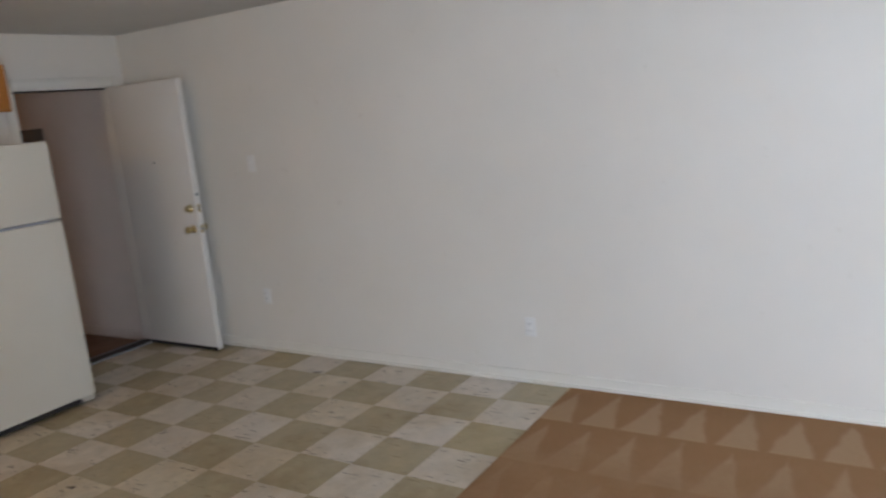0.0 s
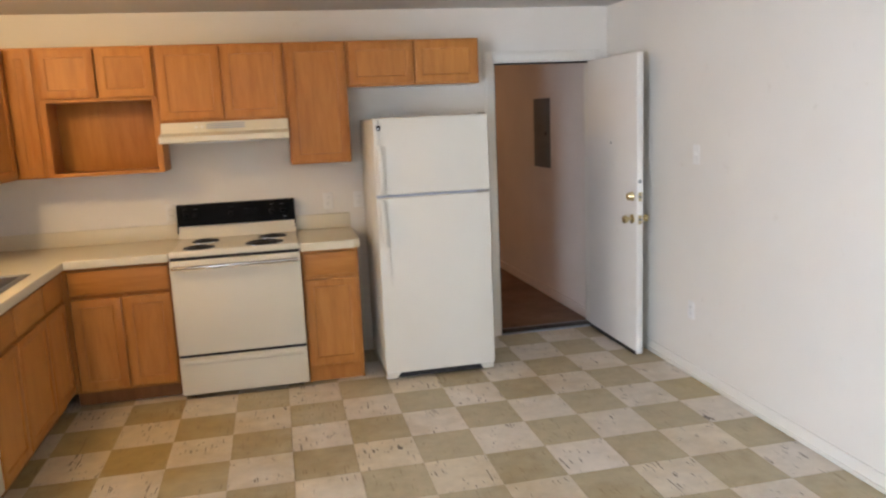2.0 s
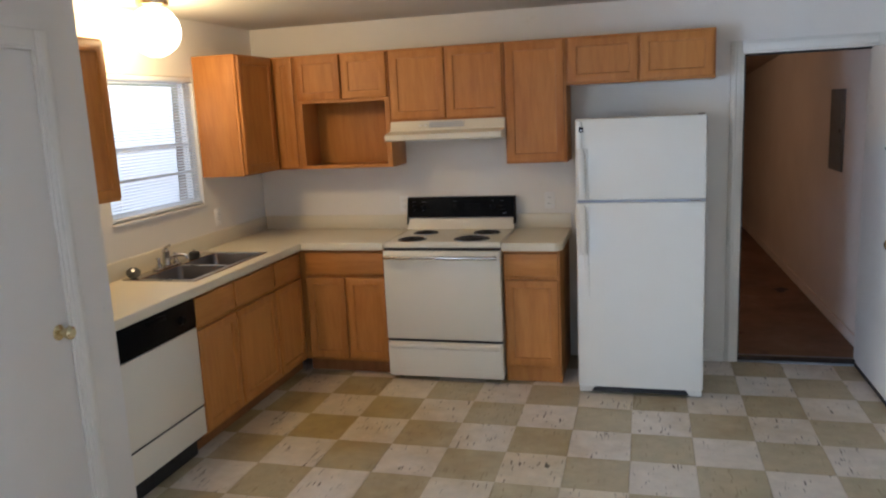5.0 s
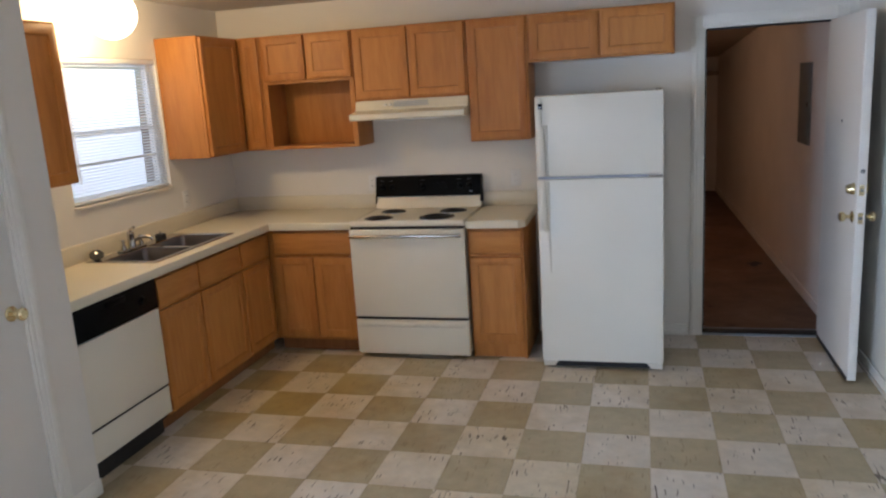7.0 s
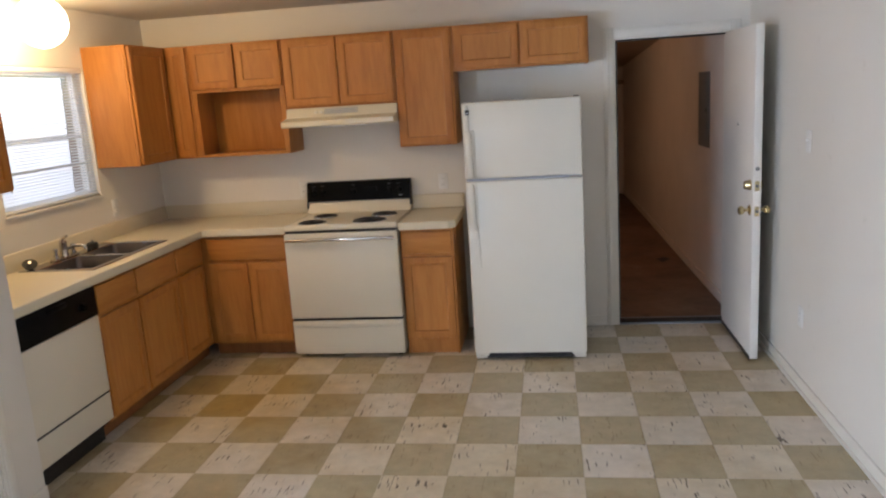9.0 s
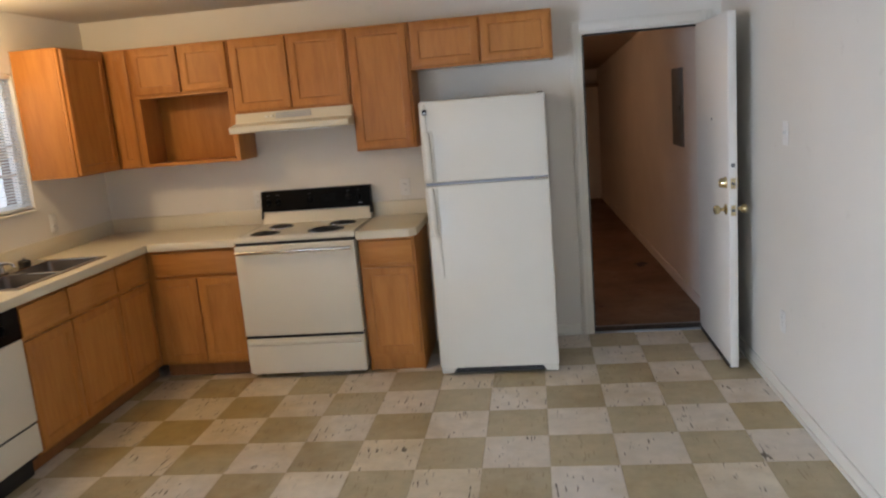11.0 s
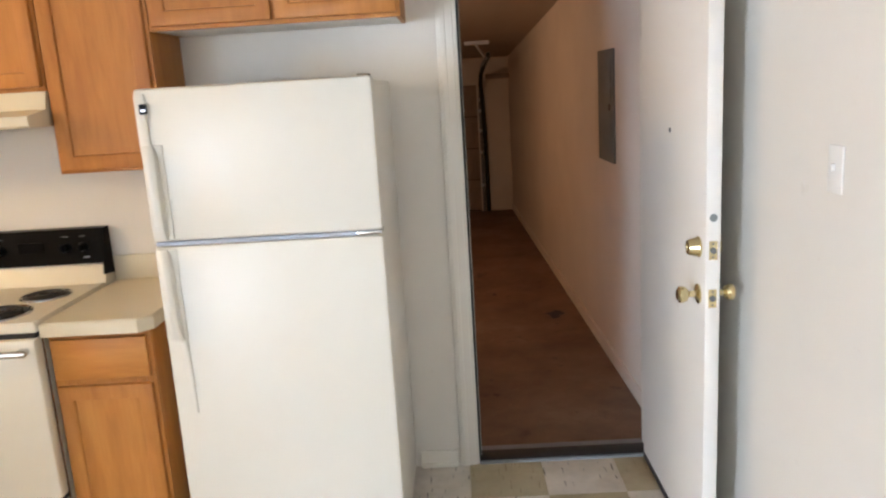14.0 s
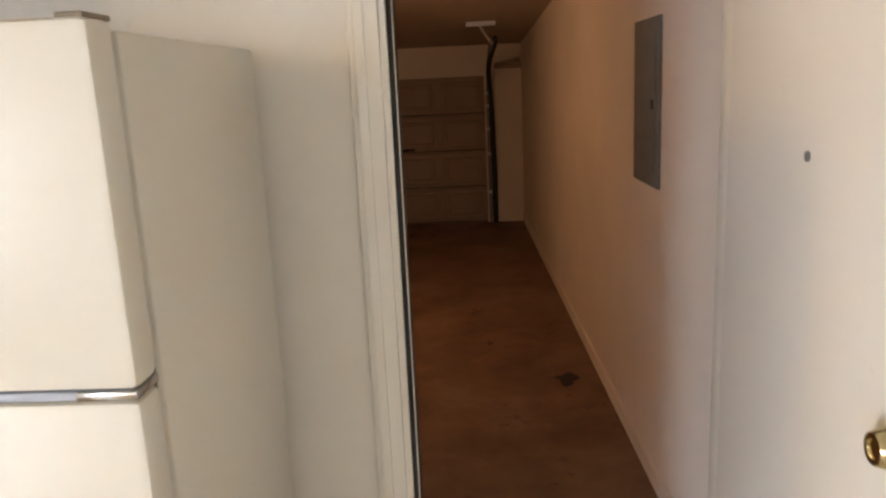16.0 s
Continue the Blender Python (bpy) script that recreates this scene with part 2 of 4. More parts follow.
def concrete_mat():
    k = Mat("stained_concrete", (0.30, 0.22, 0.15), 0.7)
    v = k.coords()
    base = k.ramp(k.noise(v, 1.7, 7, 0.65), [(0.28, (0.11, 0.056, 0.033)), (0.55, (0.21, 0.122, 0.074)), (0.75, (0.31, 0.215, 0.15))])
    oil = k.ramp(k.noise(v, 3.1, 4, 0.6), [(0.27, (0.25, 0.2, 0.17)), (0.36, (1, 1, 1))])
    dust = k.ramp(k.noise(v, 7.5, 5, 0.7), [(0.6, (1, 1, 1)), (0.74, (1.45, 1.4, 1.35))])
    drips = k.ramp(k.noise(v, 9.0, 3, 0.6), [(0.24, (0.3, 0.25, 0.22)), (0.31, (1, 1, 1))])
    k.color(k.mix(0.9, k.mix(0.8, k.mix(0.8, base, oil, "MULTIPLY"), dust, "MULTIPLY"), drips, "MULTIPLY"))
    k.rough(k.noise(v, 5, 4), 0.45, 0.8)
    return k.bump(k.noise(v, 45, 5), 0.25, 0.003).m


CARPET, CONCRETE = carpet_mat(), concrete_mat()


def glow_mat(name, color, strength):
    k = Mat(name, color, 0.5)
    k.p.inputs["Emission Color"].default_value = (*color, 1)
    k.p.inputs["Emission Strength"].default_value = strength
    return k.m


GLOBE = glow_mat("lit_frosted_globe", (1.0, 0.80, 0.48), 14)


def glass_mat():
    k = Mat("window_glass", (1, 1, 1), 0.02)
    k.p.inputs["Transmission Weight"].default_value = 1.0
    k.p.inputs["IOR"].default_value = 1.45
    return k.m


GLASS = glass_mat()


# ---- mesh helpers ----
def box(bm, x0, x1, y0, y1, z0, z1, bevel=0.0, seg=2, m=None):
    r = bmesh.ops.create_cube(bm, size=1.0)
    vs = r["verts"]
    bmesh.ops.transform(bm, verts=vs, matrix=Matrix.LocRotScale(((x0 + x1) / 2, (y0 + y1) / 2, (z0 + z1) / 2), None, (abs(x1 - x0), abs(y1 - y0), abs(z1 - z0))))
    if bevel:
        es = list({e for v in vs for e in v.link_edges})
        out = bmesh.ops.bevel(bm, geom=es, offset=bevel, segments=seg, profile=0.5, affect="EDGES")
        vs = list({v for f in out["faces"] for v in f.verts} | {v for v in vs if v.is_valid})
    if m is not None:
        bmesh.ops.transform(bm, verts=vs, matrix=m)
    return vs


def lathe(bm, profile, place, axis="z", seg=24):
    """A turned solid: (radius, height) pairs, swept round an axis through place."""
    turn = {"z": Matrix(), "x": Matrix.Rotation(radians(90), 4, "Y"), "-x": Matrix.Rotation(radians(-90), 4, "Y"),
            "-y": Matrix.Rotation(radians(90), 4, "X"), "-z": Matrix.Rotation(radians(180), 4, "X")}[axis]
    m = Matrix.Translation(place) @ turn
    rings = []
    for r, h in profile:
        rings.append([bm.verts.new(m @ Vector((r * math.cos(2 * math.pi * k / seg), r * math.sin(2 * math.pi * k / seg), h))) for k in range(seg)])
    for a, b in zip(rings, rings[1:]):
        for k in range(seg):
            bm.faces.new((a[k], a[(k + 1) % seg], b[(k + 1) % seg], b[k]))
    bm.faces.new(list(reversed(rings[0])))
    bm.faces.new(rings[-1])


def tube(bm, pts, r, seg=10):
    """A bent rod through the points."""
    pts = [Vector(p) for p in pts]
    rings, side = [], None
    for i, p in enumerate(pts):
        d = (pts[min(i + 1, len(pts) - 1)] - pts[max(i - 1, 0)]).normalized()
        a = d.orthogonal() if side is None else side - d * side.dot(d)
        side = a.normalized()
        b = d.cross(side)
        rings.append([bm.verts.new(p + r * (side * math.cos(2 * math.pi * k / seg) + b * math.sin(2 * math.pi * k / seg))) for k in range(seg)])
    for a, b in zip(rings, rings[1:]):
        for k in range(seg):
            bm.faces.new((a[k], a[(k + 1) % seg], b[(k + 1) % seg], b[k]))
    bm.faces.new(list(reversed(rings[0])))
    bm.faces.new(rings[-1])


def prism(bm, outline, x0, x1):
    """An outline of (y, z) pairs drawn out along x."""
    a = [bm.verts.new((x0, y, z)) for y, z in outline]
    b = [bm.verts.new((x1, y, z)) for y, z in outline]
    n = len(outline)
    bm.faces.new(a)
    bm.faces.new(list(reversed(b)))
    for k in range(n):
        bm.faces.new((a[k], b[k], b[(k + 1) % n], a[(k + 1) % n]))


def base_of(ob):
    p = Vector((0, 0, 0))
    while ob is not None:
        p += ob.location
        ob = ob.parent
    return p


def thing(name, place, label, category, group="", kind=""):
    ob = new(name)
    ob.location = place
    ob.empty_display_size = 0.1
    return tagged(ob, label, category, group, kind)


def part(name, bm, material, parent=None, label="", smooth=True):
    """Links a bmesh, drawn in world coordinates, as one mesh under a thing or a part."""
    bmesh.ops.recalc_face_normals(bm, faces=bm.faces)
    me = bpy.data.meshes.new(name)
    if parent is not None:
        bmesh.ops.translate(bm, verts=bm.verts, vec=-base_of(parent))
    bm.to_mesh(me)
    bm.free()
    me.materials.append(material)
    if smooth:
        me.shade_smooth()
        me.set_sharp_from_angle(angle=radians(32))
    ob = new(name, me)
    ob.parent = parent
    if label:
        ob["label"] = label
    return ob


def box_part(name, dims, material, parent=None, label="", bevel=0.0, m=None):
    bm = bmesh.new()
    box(bm, *dims, bevel, m=m)
    return part(name, bm, material, parent, label)


def setting(name, boxes, material, label, category, bevel=0.0):
    bm = bmesh.new()
    for b in boxes:
        box(bm, *b, bevel)
    return tagged(part(name, bm, material), label, category, kind="structure")


# ---- large structure ----
T = 0.12
DX0, DX1, DZ = 0.335, 1.10, 2.012                        # doorway to the garage
WY0, WY1, WZ0, WZ1 = -0.44, 0.45, 1.21, 2.015          # kitchen window
CX = -2.447                                              # closet front
CY0, CY1 = -2.75, -1.222                                 # closet's two ends

setting("wall_back", [(XL - T, DX0, YB, YB + T, 0, ZC), (DX1, XR + T, YB, YB + T, 0, ZC), (DX0, DX1, YB, YB + T, DZ, ZC)],
        WALL, "smooth off-white painted kitchen wall with a doorway", "wall")
setting("wall_right", [(XR, XR + T, YS, YB, 0, ZC)], WALL, "long plain off-white painted wall", "wall")
setting("wall_left", [(XL - T, XL, CY1, WY0, 0, ZC), (XL - T, XL, WY1, YB, 0, ZC), (XL - T, XL, WY0, WY1, 0, WZ0), (XL - T, XL, WY0, WY1, WZ1, ZC)],
        WALL, "off-white painted wall with a window over the sink", "wall")
KY0, KY1, KZ = -2.22, -1.455, 2.05                        # closet doorway
setting("wall_closet_end", [(XL - T, CX, CY1 - 0.1, CY1, 0, ZC)], WALL, "off-white painted closet end wall", "wall")
setting("wall_closet_side", [(XF, CX - 0.1, CY0, CY0 + 0.1, 0, ZC)], WALL, "off-white painted closet side wall", "wall")
setting("wall_closet_back", [(XL - T, XL, CY0 + 0.1, CY1 - 0.1, 0, ZC)], WALL, "off-white painted closet back wall", "wall")
setting("wall_closet", [(CX - 0.1, CX, KY1, CY1 - 0.1, 0, ZC), (CX - 0.1, CX, CY0, KY0, 0, ZC), (CX - 0.1, CX, KY0, KY1, KZ, ZC)],
        WALL, "off-white painted closet wall beside the counter", "wall")
setting("wall_far_left", [(XF - T, XF, YS, VY0, 0, ZC), (XF - T, XF, VY1, CY0 + 0.1, 0, ZC), (XF - T, XF, VY0, VY1, 0, VZ0), (XF - T, XF, VY0, VY1, VZ1, ZC)],
        WALL, "off-white painted living room wall with a glazed patio door", "wall")
setting("wall_south", [(XF - T, XR + T, YS - T, YS, 0, ZC)], WALL, "plain off-white painted living room wall", "wall")
setting("ceiling", [(XF - T, XR + T, YS - T, YB + T, ZC, ZC + 0.1)], CEIL, "off-white lightly textured ceiling", "ceiling")
floor = setting("floor", [(XL, XR, CARPET_Y, YB, -0.06, -0.004)], GROUT, "checkered pale and olive vinyl tile floor", "floor")
setting("carpet", [(XF, XR, YS, CARPET_Y, -0.06, 0.006)], CARPET, "tan cut-pile carpet with vacuum marks", "carpet")
setting("ground", [(-60, 60, -60, 60, -0.5, -0.25)], CONCRETE, "bare ground around the building", "ground")

setting("garage_floor", [(GX0, XR + 0.02, YB + T, GY1, -0.2, GZ), (DX0, DX1, YB, YB + T, -0.2, -0.03)], CONCRETE, "brown stained bare concrete garage floor", "floor")
def slab(name, dims, m, material, label, category):
    bm = bmesh.new()
    box(bm, *dims, m=m)
    return tagged(part(name, bm, material), label, category, kind="structure")


GLEAN = pose(1.225, YB + T, 0, 0, 0, 1.35)               # the garage's right wall runs slightly inward
slab("garage_wall_right", (0, 0.2, 0, GY1 - YB, -0.2, GC + 0.05), GLEAN, GWALL, "plain painted garage wall", "wall")
setting("garage_wall_left", [(GX0 - T, GX0, YB + T, GY1, -0.2, GC)], GWALL, "plain painted garage wall", "wall")
GD0, GD1, GDZ = -1.5, 0.64, 1.61                         # garage door opening
setting("garage_wall_far", [(GD1, XR + T, GY1, GY1 + T, -0.2, GC), (GX0 - T, GD0, GY1, GY1 + T, -0.2, GC), (GD0, GD1, GY1, GY1 + T, GDZ, GC)],
        GWALL, "painted garage end wall around the overhead door", "wall")
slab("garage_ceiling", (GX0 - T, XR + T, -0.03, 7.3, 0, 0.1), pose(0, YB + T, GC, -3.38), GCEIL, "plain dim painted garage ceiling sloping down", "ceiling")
setting("garage_wall_near", [(GX0 - T, DX0 - 0.1, YB + T, YB + T + 0.02, -0.2, GC)], GWALL, "plain painted garage wall by the doorway", "wall")


def baseboard(name, runs):
    bm = bmesh.new()
    for x0, x1, y0, y1, side in runs:
        box(bm, x0, x1, y0, y1, 0.0, 0.075, 0.003, 1)
        s = 0.012
        box(bm, x0 - (s if side == "x" else 0), x1, y0 - (s if side == "y" else 0), y1, 0.0, 0.02, 0.005, 2)
    return tagged(part(name, bm, TRIM), "white painted wooden baseboard with shoe moulding", "baseboard", kind="structure")


baseboard("baseboard", [(XR - 0.012, XR, YS, YB - 0.02, "x"), (0.1, DX0 - 0.075, YB - 0.012, YB, "y"), (DX1 + 0.06, XR - 0.012, YB - 0.012, YB, "y")])
slab("garage_baseboard", (-0.014, 0, 0, GY1 - YB - T, GZ, GZ + 0.08), GLEAN, GWALL, "painted garage baseboard", "baseboard")

# doorway: jambs, casing, threshold
setting("door_frame", [(DX0, DX0 + 0.018, YB - 0.004, YB + T + 0.004, 0, DZ - 0.018), (DX1 - 0.018, DX1, YB - 0.004, YB + T + 0.004, 0, DZ - 0.018), (DX0, DX1, YB - 0.004, YB + T + 0.004, DZ - 0.018, DZ)],
        TRIM, "white painted wooden door jamb", "door frame", 0.002)
setting("weatherstrip", [(DX0 + 0.018, DX0 + 0.028, YB + 0.018, YB + 0.032, 0.02, DZ - 0.028), (DX0 + 0.018, DX0 + 0.032, YB + 0.052, YB + 0.078, 0.02, DZ - 0.032),
                         (DX0 + 0.032, DX1 - 0.02, YB + 0.045, YB + 0.06, DZ - 0.03, DZ - 0.0185)],
        SOOT, "black rubber weatherstrip round the door jamb", "weatherstrip", 0.003)
setting("door_stop", [(DX0 + 0.018, DX0 + 0.030, YB + 0.034, YB + 0.050, 0.02, DZ - 0.032)], TRIM, "white vinyl door stop between rubber strips", "door stop", 0.002)
bm = bmesh.new()
for x0, x1, z0, z1 in ((DX0 - 0.062, DX0 + 0.004, 0, DZ + 0.06), (DX1 - 0.004, DX1 + 0.06, 0, DZ + 0.06), (DX0 + 0.004, DX1 - 0.004, DZ - 0.004, DZ + 0.06)):
    box(bm, x0, x1, YB - 0.014, YB, z0, z1, 0.004, 2)
    box(bm, x0 + (0.0 if x1 - x0 > 0.2 else 0.012), x1 - (0 if x1 - x0 > 0.2 else 0.03), YB - 0.021, YB - 0.013, z0, z1 - 0.012, 0.004, 2)
tagged(part("door_casing", bm, TRIM), "white painted moulded door casing", "trim", kind="structure")
sill = setting("threshold", [(DX0 + 0.018, DX1 - 0.018, YB - 0.01, YB + T + 0.02, -0.03, 0.012)], WORN_ALU, "worn aluminium and black rubber door threshold", "threshold", 0.004)
box_part("rubber_strip", (DX0 + 0.02, DX1 - 0.02, YB - 0.003, YB + 0.085, 0.0125, 0.019), SOOT, sill, "black rubber strip", 0.004)


# ---- cabinets ----
def front(name, u0, u1, z0, z1, y, m, parent, drawer=False):
    """A framed door with a recessed panel, or a plain drawer front; its face at y, looking to -y."""
    bm = bmesh.new()
    if drawer:
        box(bm, u0, u1, y, y + 0.019, z0, z1, 0.005, 2, m)
        return part(name, bm, OAK_FLAT, parent)
    s = 0.052
    rings = []
    for inset, d in ((0, 0.019), (0, 0.004), (0.0012, 0.0012), (0.004, 0), (s - 0.007, 0), (s - 0.002, 0.0025), (s, 0.009), (s, 0.019)):
        rings.append([bm.verts.new(m @ Vector((u, y + d, z))) for u, z in ((u0 + inset, z0 + inset), (u1 - inset, z0 + inset), (u1 - inset, z1 - inset), (u0 + inset, z1 - inset))])
    for p, q in zip(rings, rings[1:] + rings[:1]):
        for k in range(4):
            bm.faces.new((p[k], p[(k + 1) % 4], q[(k + 1) % 4], q[k]))
    bmesh.ops.recalc_face_normals(bm, faces=bm.faces)
    door = part(name, bm, OAK, parent)
    bm = bmesh.new()
    box(bm, u0 + s - 0.004, u1 - s + 0.004, y + 0.009, y + 0.016, z0 + s - 0.004, z1 - s + 0.004, 0, 1, m)
    part("panel", bm, OAK_IN, door)
    return door


def cabinet(label, u0, u1, depth, z0, z1, m, fronts, kick=0.0, niche=None, group="oak cabinets", name="wall_cabinet", under=None):
    """A cabinet whose back lies at y = 0 and whose doors look to -y before m turns and places it.
    fronts: (u0, u1, z0, z1, is drawer). niche: an open bay (u0, u1, z0, z1)."""
    root = thing(name, m @ Vector(((u0 + u1) / 2, -depth / 2, z0)), label, "cabinet", group)
    f = 0.019
    t = 0.016
    panels = [("side_panel", u0, u0 + t, -depth + f, 0, z0, z1), ("side_panel", u1 - t, u1, -depth + f, 0, z0, z1), ("top_panel", u0 + t, u1 - t, -depth + f, 0, z1 - t, z1),
              ("bottom_panel", u0 + t, u1 - t, -depth + f, 0, z0 + kick, z0 + kick + t), ("back_panel", u0 + t, u1 - t, -0.008, -0.002, z0 + kick + t, z1 - t)]
    r = 0.03 if u1 - u0 < 0.36 else 0.07
    if kick:
        del panels[2]
        if r > 0.05:
            panels = [(nm, a, b, c, d, max(e, z0 + kick), h) for nm, a, b, c, d, e, h in panels]
    if niche:
        panels.append(("shelf", u0 + t, u1 - t, -depth + f, -0.008, niche[3], niche[3] + t))
    for nm, *dims in panels:
        box_part(nm, dims, under if under and nm == "bottom_panel" else OAK_IN, root, "", 0.0015, m)
    bm = bmesh.new()
    s = 0.036
    zb = z0 + kick
    box(bm, u0, u0 + s, -depth, -depth + f, zb, z1, 0.002, 1, m)
    box(bm, u1 - s, u1, -depth, -depth + f, zb, z1, 0.002, 1, m)
    box(bm, u0 + s, u1 - s, -depth, -depth + f, z1 - s, z1, 0.0, 1, m)
    box(bm, u0 + s, u1 - s, -depth, -depth + f, zb, zb + (0.022 if niche else s), 0.0, 1, m)
    edges = sorted({round(a, 4) for a, *_ in fronts} | {round(b, 4) for _, b, *_ in fronts})
    for a in edges[1:-1]:
        if not niche and edges.index(a) % 2 == 1 and a + 0.03 < u1 - s:
            box(bm, a - 0.012, a + 0.03, -depth + 0.0005, -depth + f, zb + s, z1 - s, 0, 1, m)
    tops = sorted({round(q, 4) for _, _, q, _, d in fronts if d})
    for q in tops:
        box(bm, u0 + s, u1 - s, -depth + 0.001, -depth + f, q - 0.04, q + 0.012, 0, 1, m)
    if niche:
        box(bm, u0 + s, u1 - s, -depth + 0.001, -depth + f, niche[3] - 0.004, niche[3] + 0.03, 0, 1, m)
    part("face_frame", bm, OAK, root)
    for a, b, c, d, drawer in fronts:
        front("drawer_front" if drawer else "door", a, b, c, d, -depth - 0.019, m, root, drawer)
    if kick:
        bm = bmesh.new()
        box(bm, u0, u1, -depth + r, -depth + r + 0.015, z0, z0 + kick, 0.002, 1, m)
        # deep kicks take the oak that has their shade in its colour
        part("toe_kick", bm, OAK if r < 0.05 else OAK_KICK_SHADE, root, "oak toe kick board, shade put into its colour on wide cabinets")
    return root


BACK = pose(0, YB, 0)
LEFT = pose(XL, 0, 0, 0, 0, 90)
Z0, Z1 = 1.378, 2.142
UD = 0.30
cabinet("short honey oak wall cabinet with two doors above the refrigerator", -0.715, 0.16, UD, 1.852, Z1, BACK,
        [(-0.70, -0.285, 1.866, Z1 - 0.012, False), (-0.27, 0.148, 1.866, Z1 - 0.012, False)], under=PLASTIC)
cabinet("tall narrow honey oak wall cabinet with one door", -1.105, -0.717, UD, Z0, Z1, BACK, [(-1.093, -0.729, Z0 + 0.012, Z1 - 0.012, False)])
cabinet("honey oak wall cabinet with two doors above the range hood", -1.875, -1.107, UD, 1.675, Z1, BACK,
        [(-1.863, -1.497, 1.69, Z1 - 0.012, False), (-1.485, -1.119, 1.69, Z1 - 0.012, False)])
cabinet("honey oak wall cabinet, two doors above an open microwave bay", -2.545, -1.877, UD, Z0, Z1, BACK,
        [(-2.533, -2.217, 1.842, Z1 - 0.012, False), (-2.205, -1.889, 1.842, Z1 - 0.012, False)], niche=(-2.5, -1.9, Z0, 1.825))
cabinet("narrow honey oak corner wall cabinet with one door", XL + UD + 0.001, -2.547, UD, Z0, Z1, BACK, [(XL + UD + 0.024, -2.559, Z0 + 0.012, Z1 - 0.012, False)])
cabinet("honey oak wall cabinet beside the window with one door", 0.465, YB - 0.003, UD, Z0, Z1, LEFT, [(0.48, 0.922, Z0 + 0.012, Z1 - 0.012, False)])
cabinet("honey oak wall cabinet between the window and closet wall", CY1 + 0.003, -0.735, UD, Z0, Z1, LEFT, [(CY1 + 0.02, -0.75, Z0 + 0.012, Z1 - 0.012, False)])

BX, BY = -2.488, 0.672                                    # base cabinet fronts
BD, LD = YB - BY, BX - XL
CZ = 0.872
cabinet("honey oak base cabinet with drawer and door beside the range", -1.098, -0.745, BD, 0, CZ, BACK,
        [(-1.085, -0.758, 0.70, 0.845, True), (-1.085, -0.758, 0.12, 0.675, False)], kick=0.1, name="base_cabinet")
cabinet("honey oak base cabinet with a drawer above two doors", BX + 0.001, -1.872, BD, 0, CZ, BACK,
        [(BX + 0.045, -1.885, 0.70, 0.845, True), (BX + 0.045, -2.168, 0.12, 0.675, False), (-2.156, -1.885, 0.12, 0.675, False)], kick=0.1, name="base_cabinet")
cabinet("honey oak sink base cabinet with three doors and drawer fronts", -0.598, BY + 0.07, LD, 0, CZ, LEFT,
        [(a, b, c, d, c > 0.5) for a, b in ((-0.586, -0.208), (-0.193, 0.268), (0.282, 0.645)) for c, d in ((0.70, 0.845), (0.12, 0.675))], kick=0.1, name="base_cabinet")

# worktop with a cut-out for the sink, and its upstand
EX, EY, CT = BX + 0.028, BY - 0.028, 0.912               # worktop's front edges, top
SX0, SX1, SY0, SY1 = -2.95, -2.54, -0.475, 0.29           # sink cut-out
top = thing("countertop", (XL + 0.3, 0, CZ), "bisque laminate L-shaped countertop with a low backsplash", "countertop")
bm = bmesh.new()
xs, ys = (XL, SX0, SX1, EX, -1.872), (CY1, SY0, SY1, EY, YB)
grid = {(i, j): bm.verts.new((x, y, CT)) for i, x in enumerate(xs) for j, y in enumerate(ys) if i < 4 or j > 2}
for i in range(4):
    for j in range(4):
        if (i, j) != (1, 1) and (i < 3 or j == 3):
            bm.faces.new([grid[i, j], grid[i + 1, j], grid[i + 1, j + 1], grid[i, j + 1]])
down = bmesh.ops.extrude_face_region(bm, geom=list(bm.faces))
bmesh.ops.translate(bm, vec=(0, 0, CZ + 0.002 - CT), verts=[v for v in down["geom"] if isinstance(v, bmesh.types.BMVert)])
part("worktop", bm, LAMINATE, top)
bm = bmesh.new()
box(bm, EX - 0.001, EX + 0.012, CY1, EY - 0.012, CZ - 0.008, CT + 0.001, 0.005, 3)
box(bm, EX - 0.001, -1.872, EY - 0.012, EY + 0.001, CZ - 0.008, CT + 0.001, 0.005, 3)
part("front_edge", bm, LAMINATE, top, "rounded laminate front edge")
bm = bmesh.new()
box(bm, XL, XL + 0.02, CY1, YB - 0.02, CT, CT + 0.1, 0.005, 2)
box(bm, XL, -1.872, YB - 0.02, YB, CT, CT + 0.1, 0.005, 2)
part("backsplash", bm, LAMINATE, top)
top = thing("countertop", (-0.92, YB - 0.3, CZ), "short bisque laminate countertop between range and refrigerator", "countertop")
bm = bmesh.new()
outline = [(-1.100, YB), (-1.100, EY - 0.012), (-0.768, EY - 0.012), (-0.727, EY + 0.030), (-0.727, YB)]
lid = bm.faces.new([bm.verts.new((x, y, CT)) for x, y in outline])
down = bmesh.ops.extrude_face_region(bm, geom=[lid])
bmesh.ops.translate(bm, vec=(0, 0, CZ - 0.008 - CT), verts=[v for v in down["geom"] if isinstance(v, bmesh.types.BMVert)])
bmesh.ops.bevel(bm, geom=[e for e in bm.edges if all(v.co.z > CT - 0.001 for v in e.verts)], offset=0.005, segments=2, affect="EDGES")
part("worktop", bm, LAMINATE, top, "clipped front corner")
box_part("backsplash", (-1.100, -0.727, YB - 0.02, YB, CT, CT + 0.1), LAMINATE, top, "", 0.005)


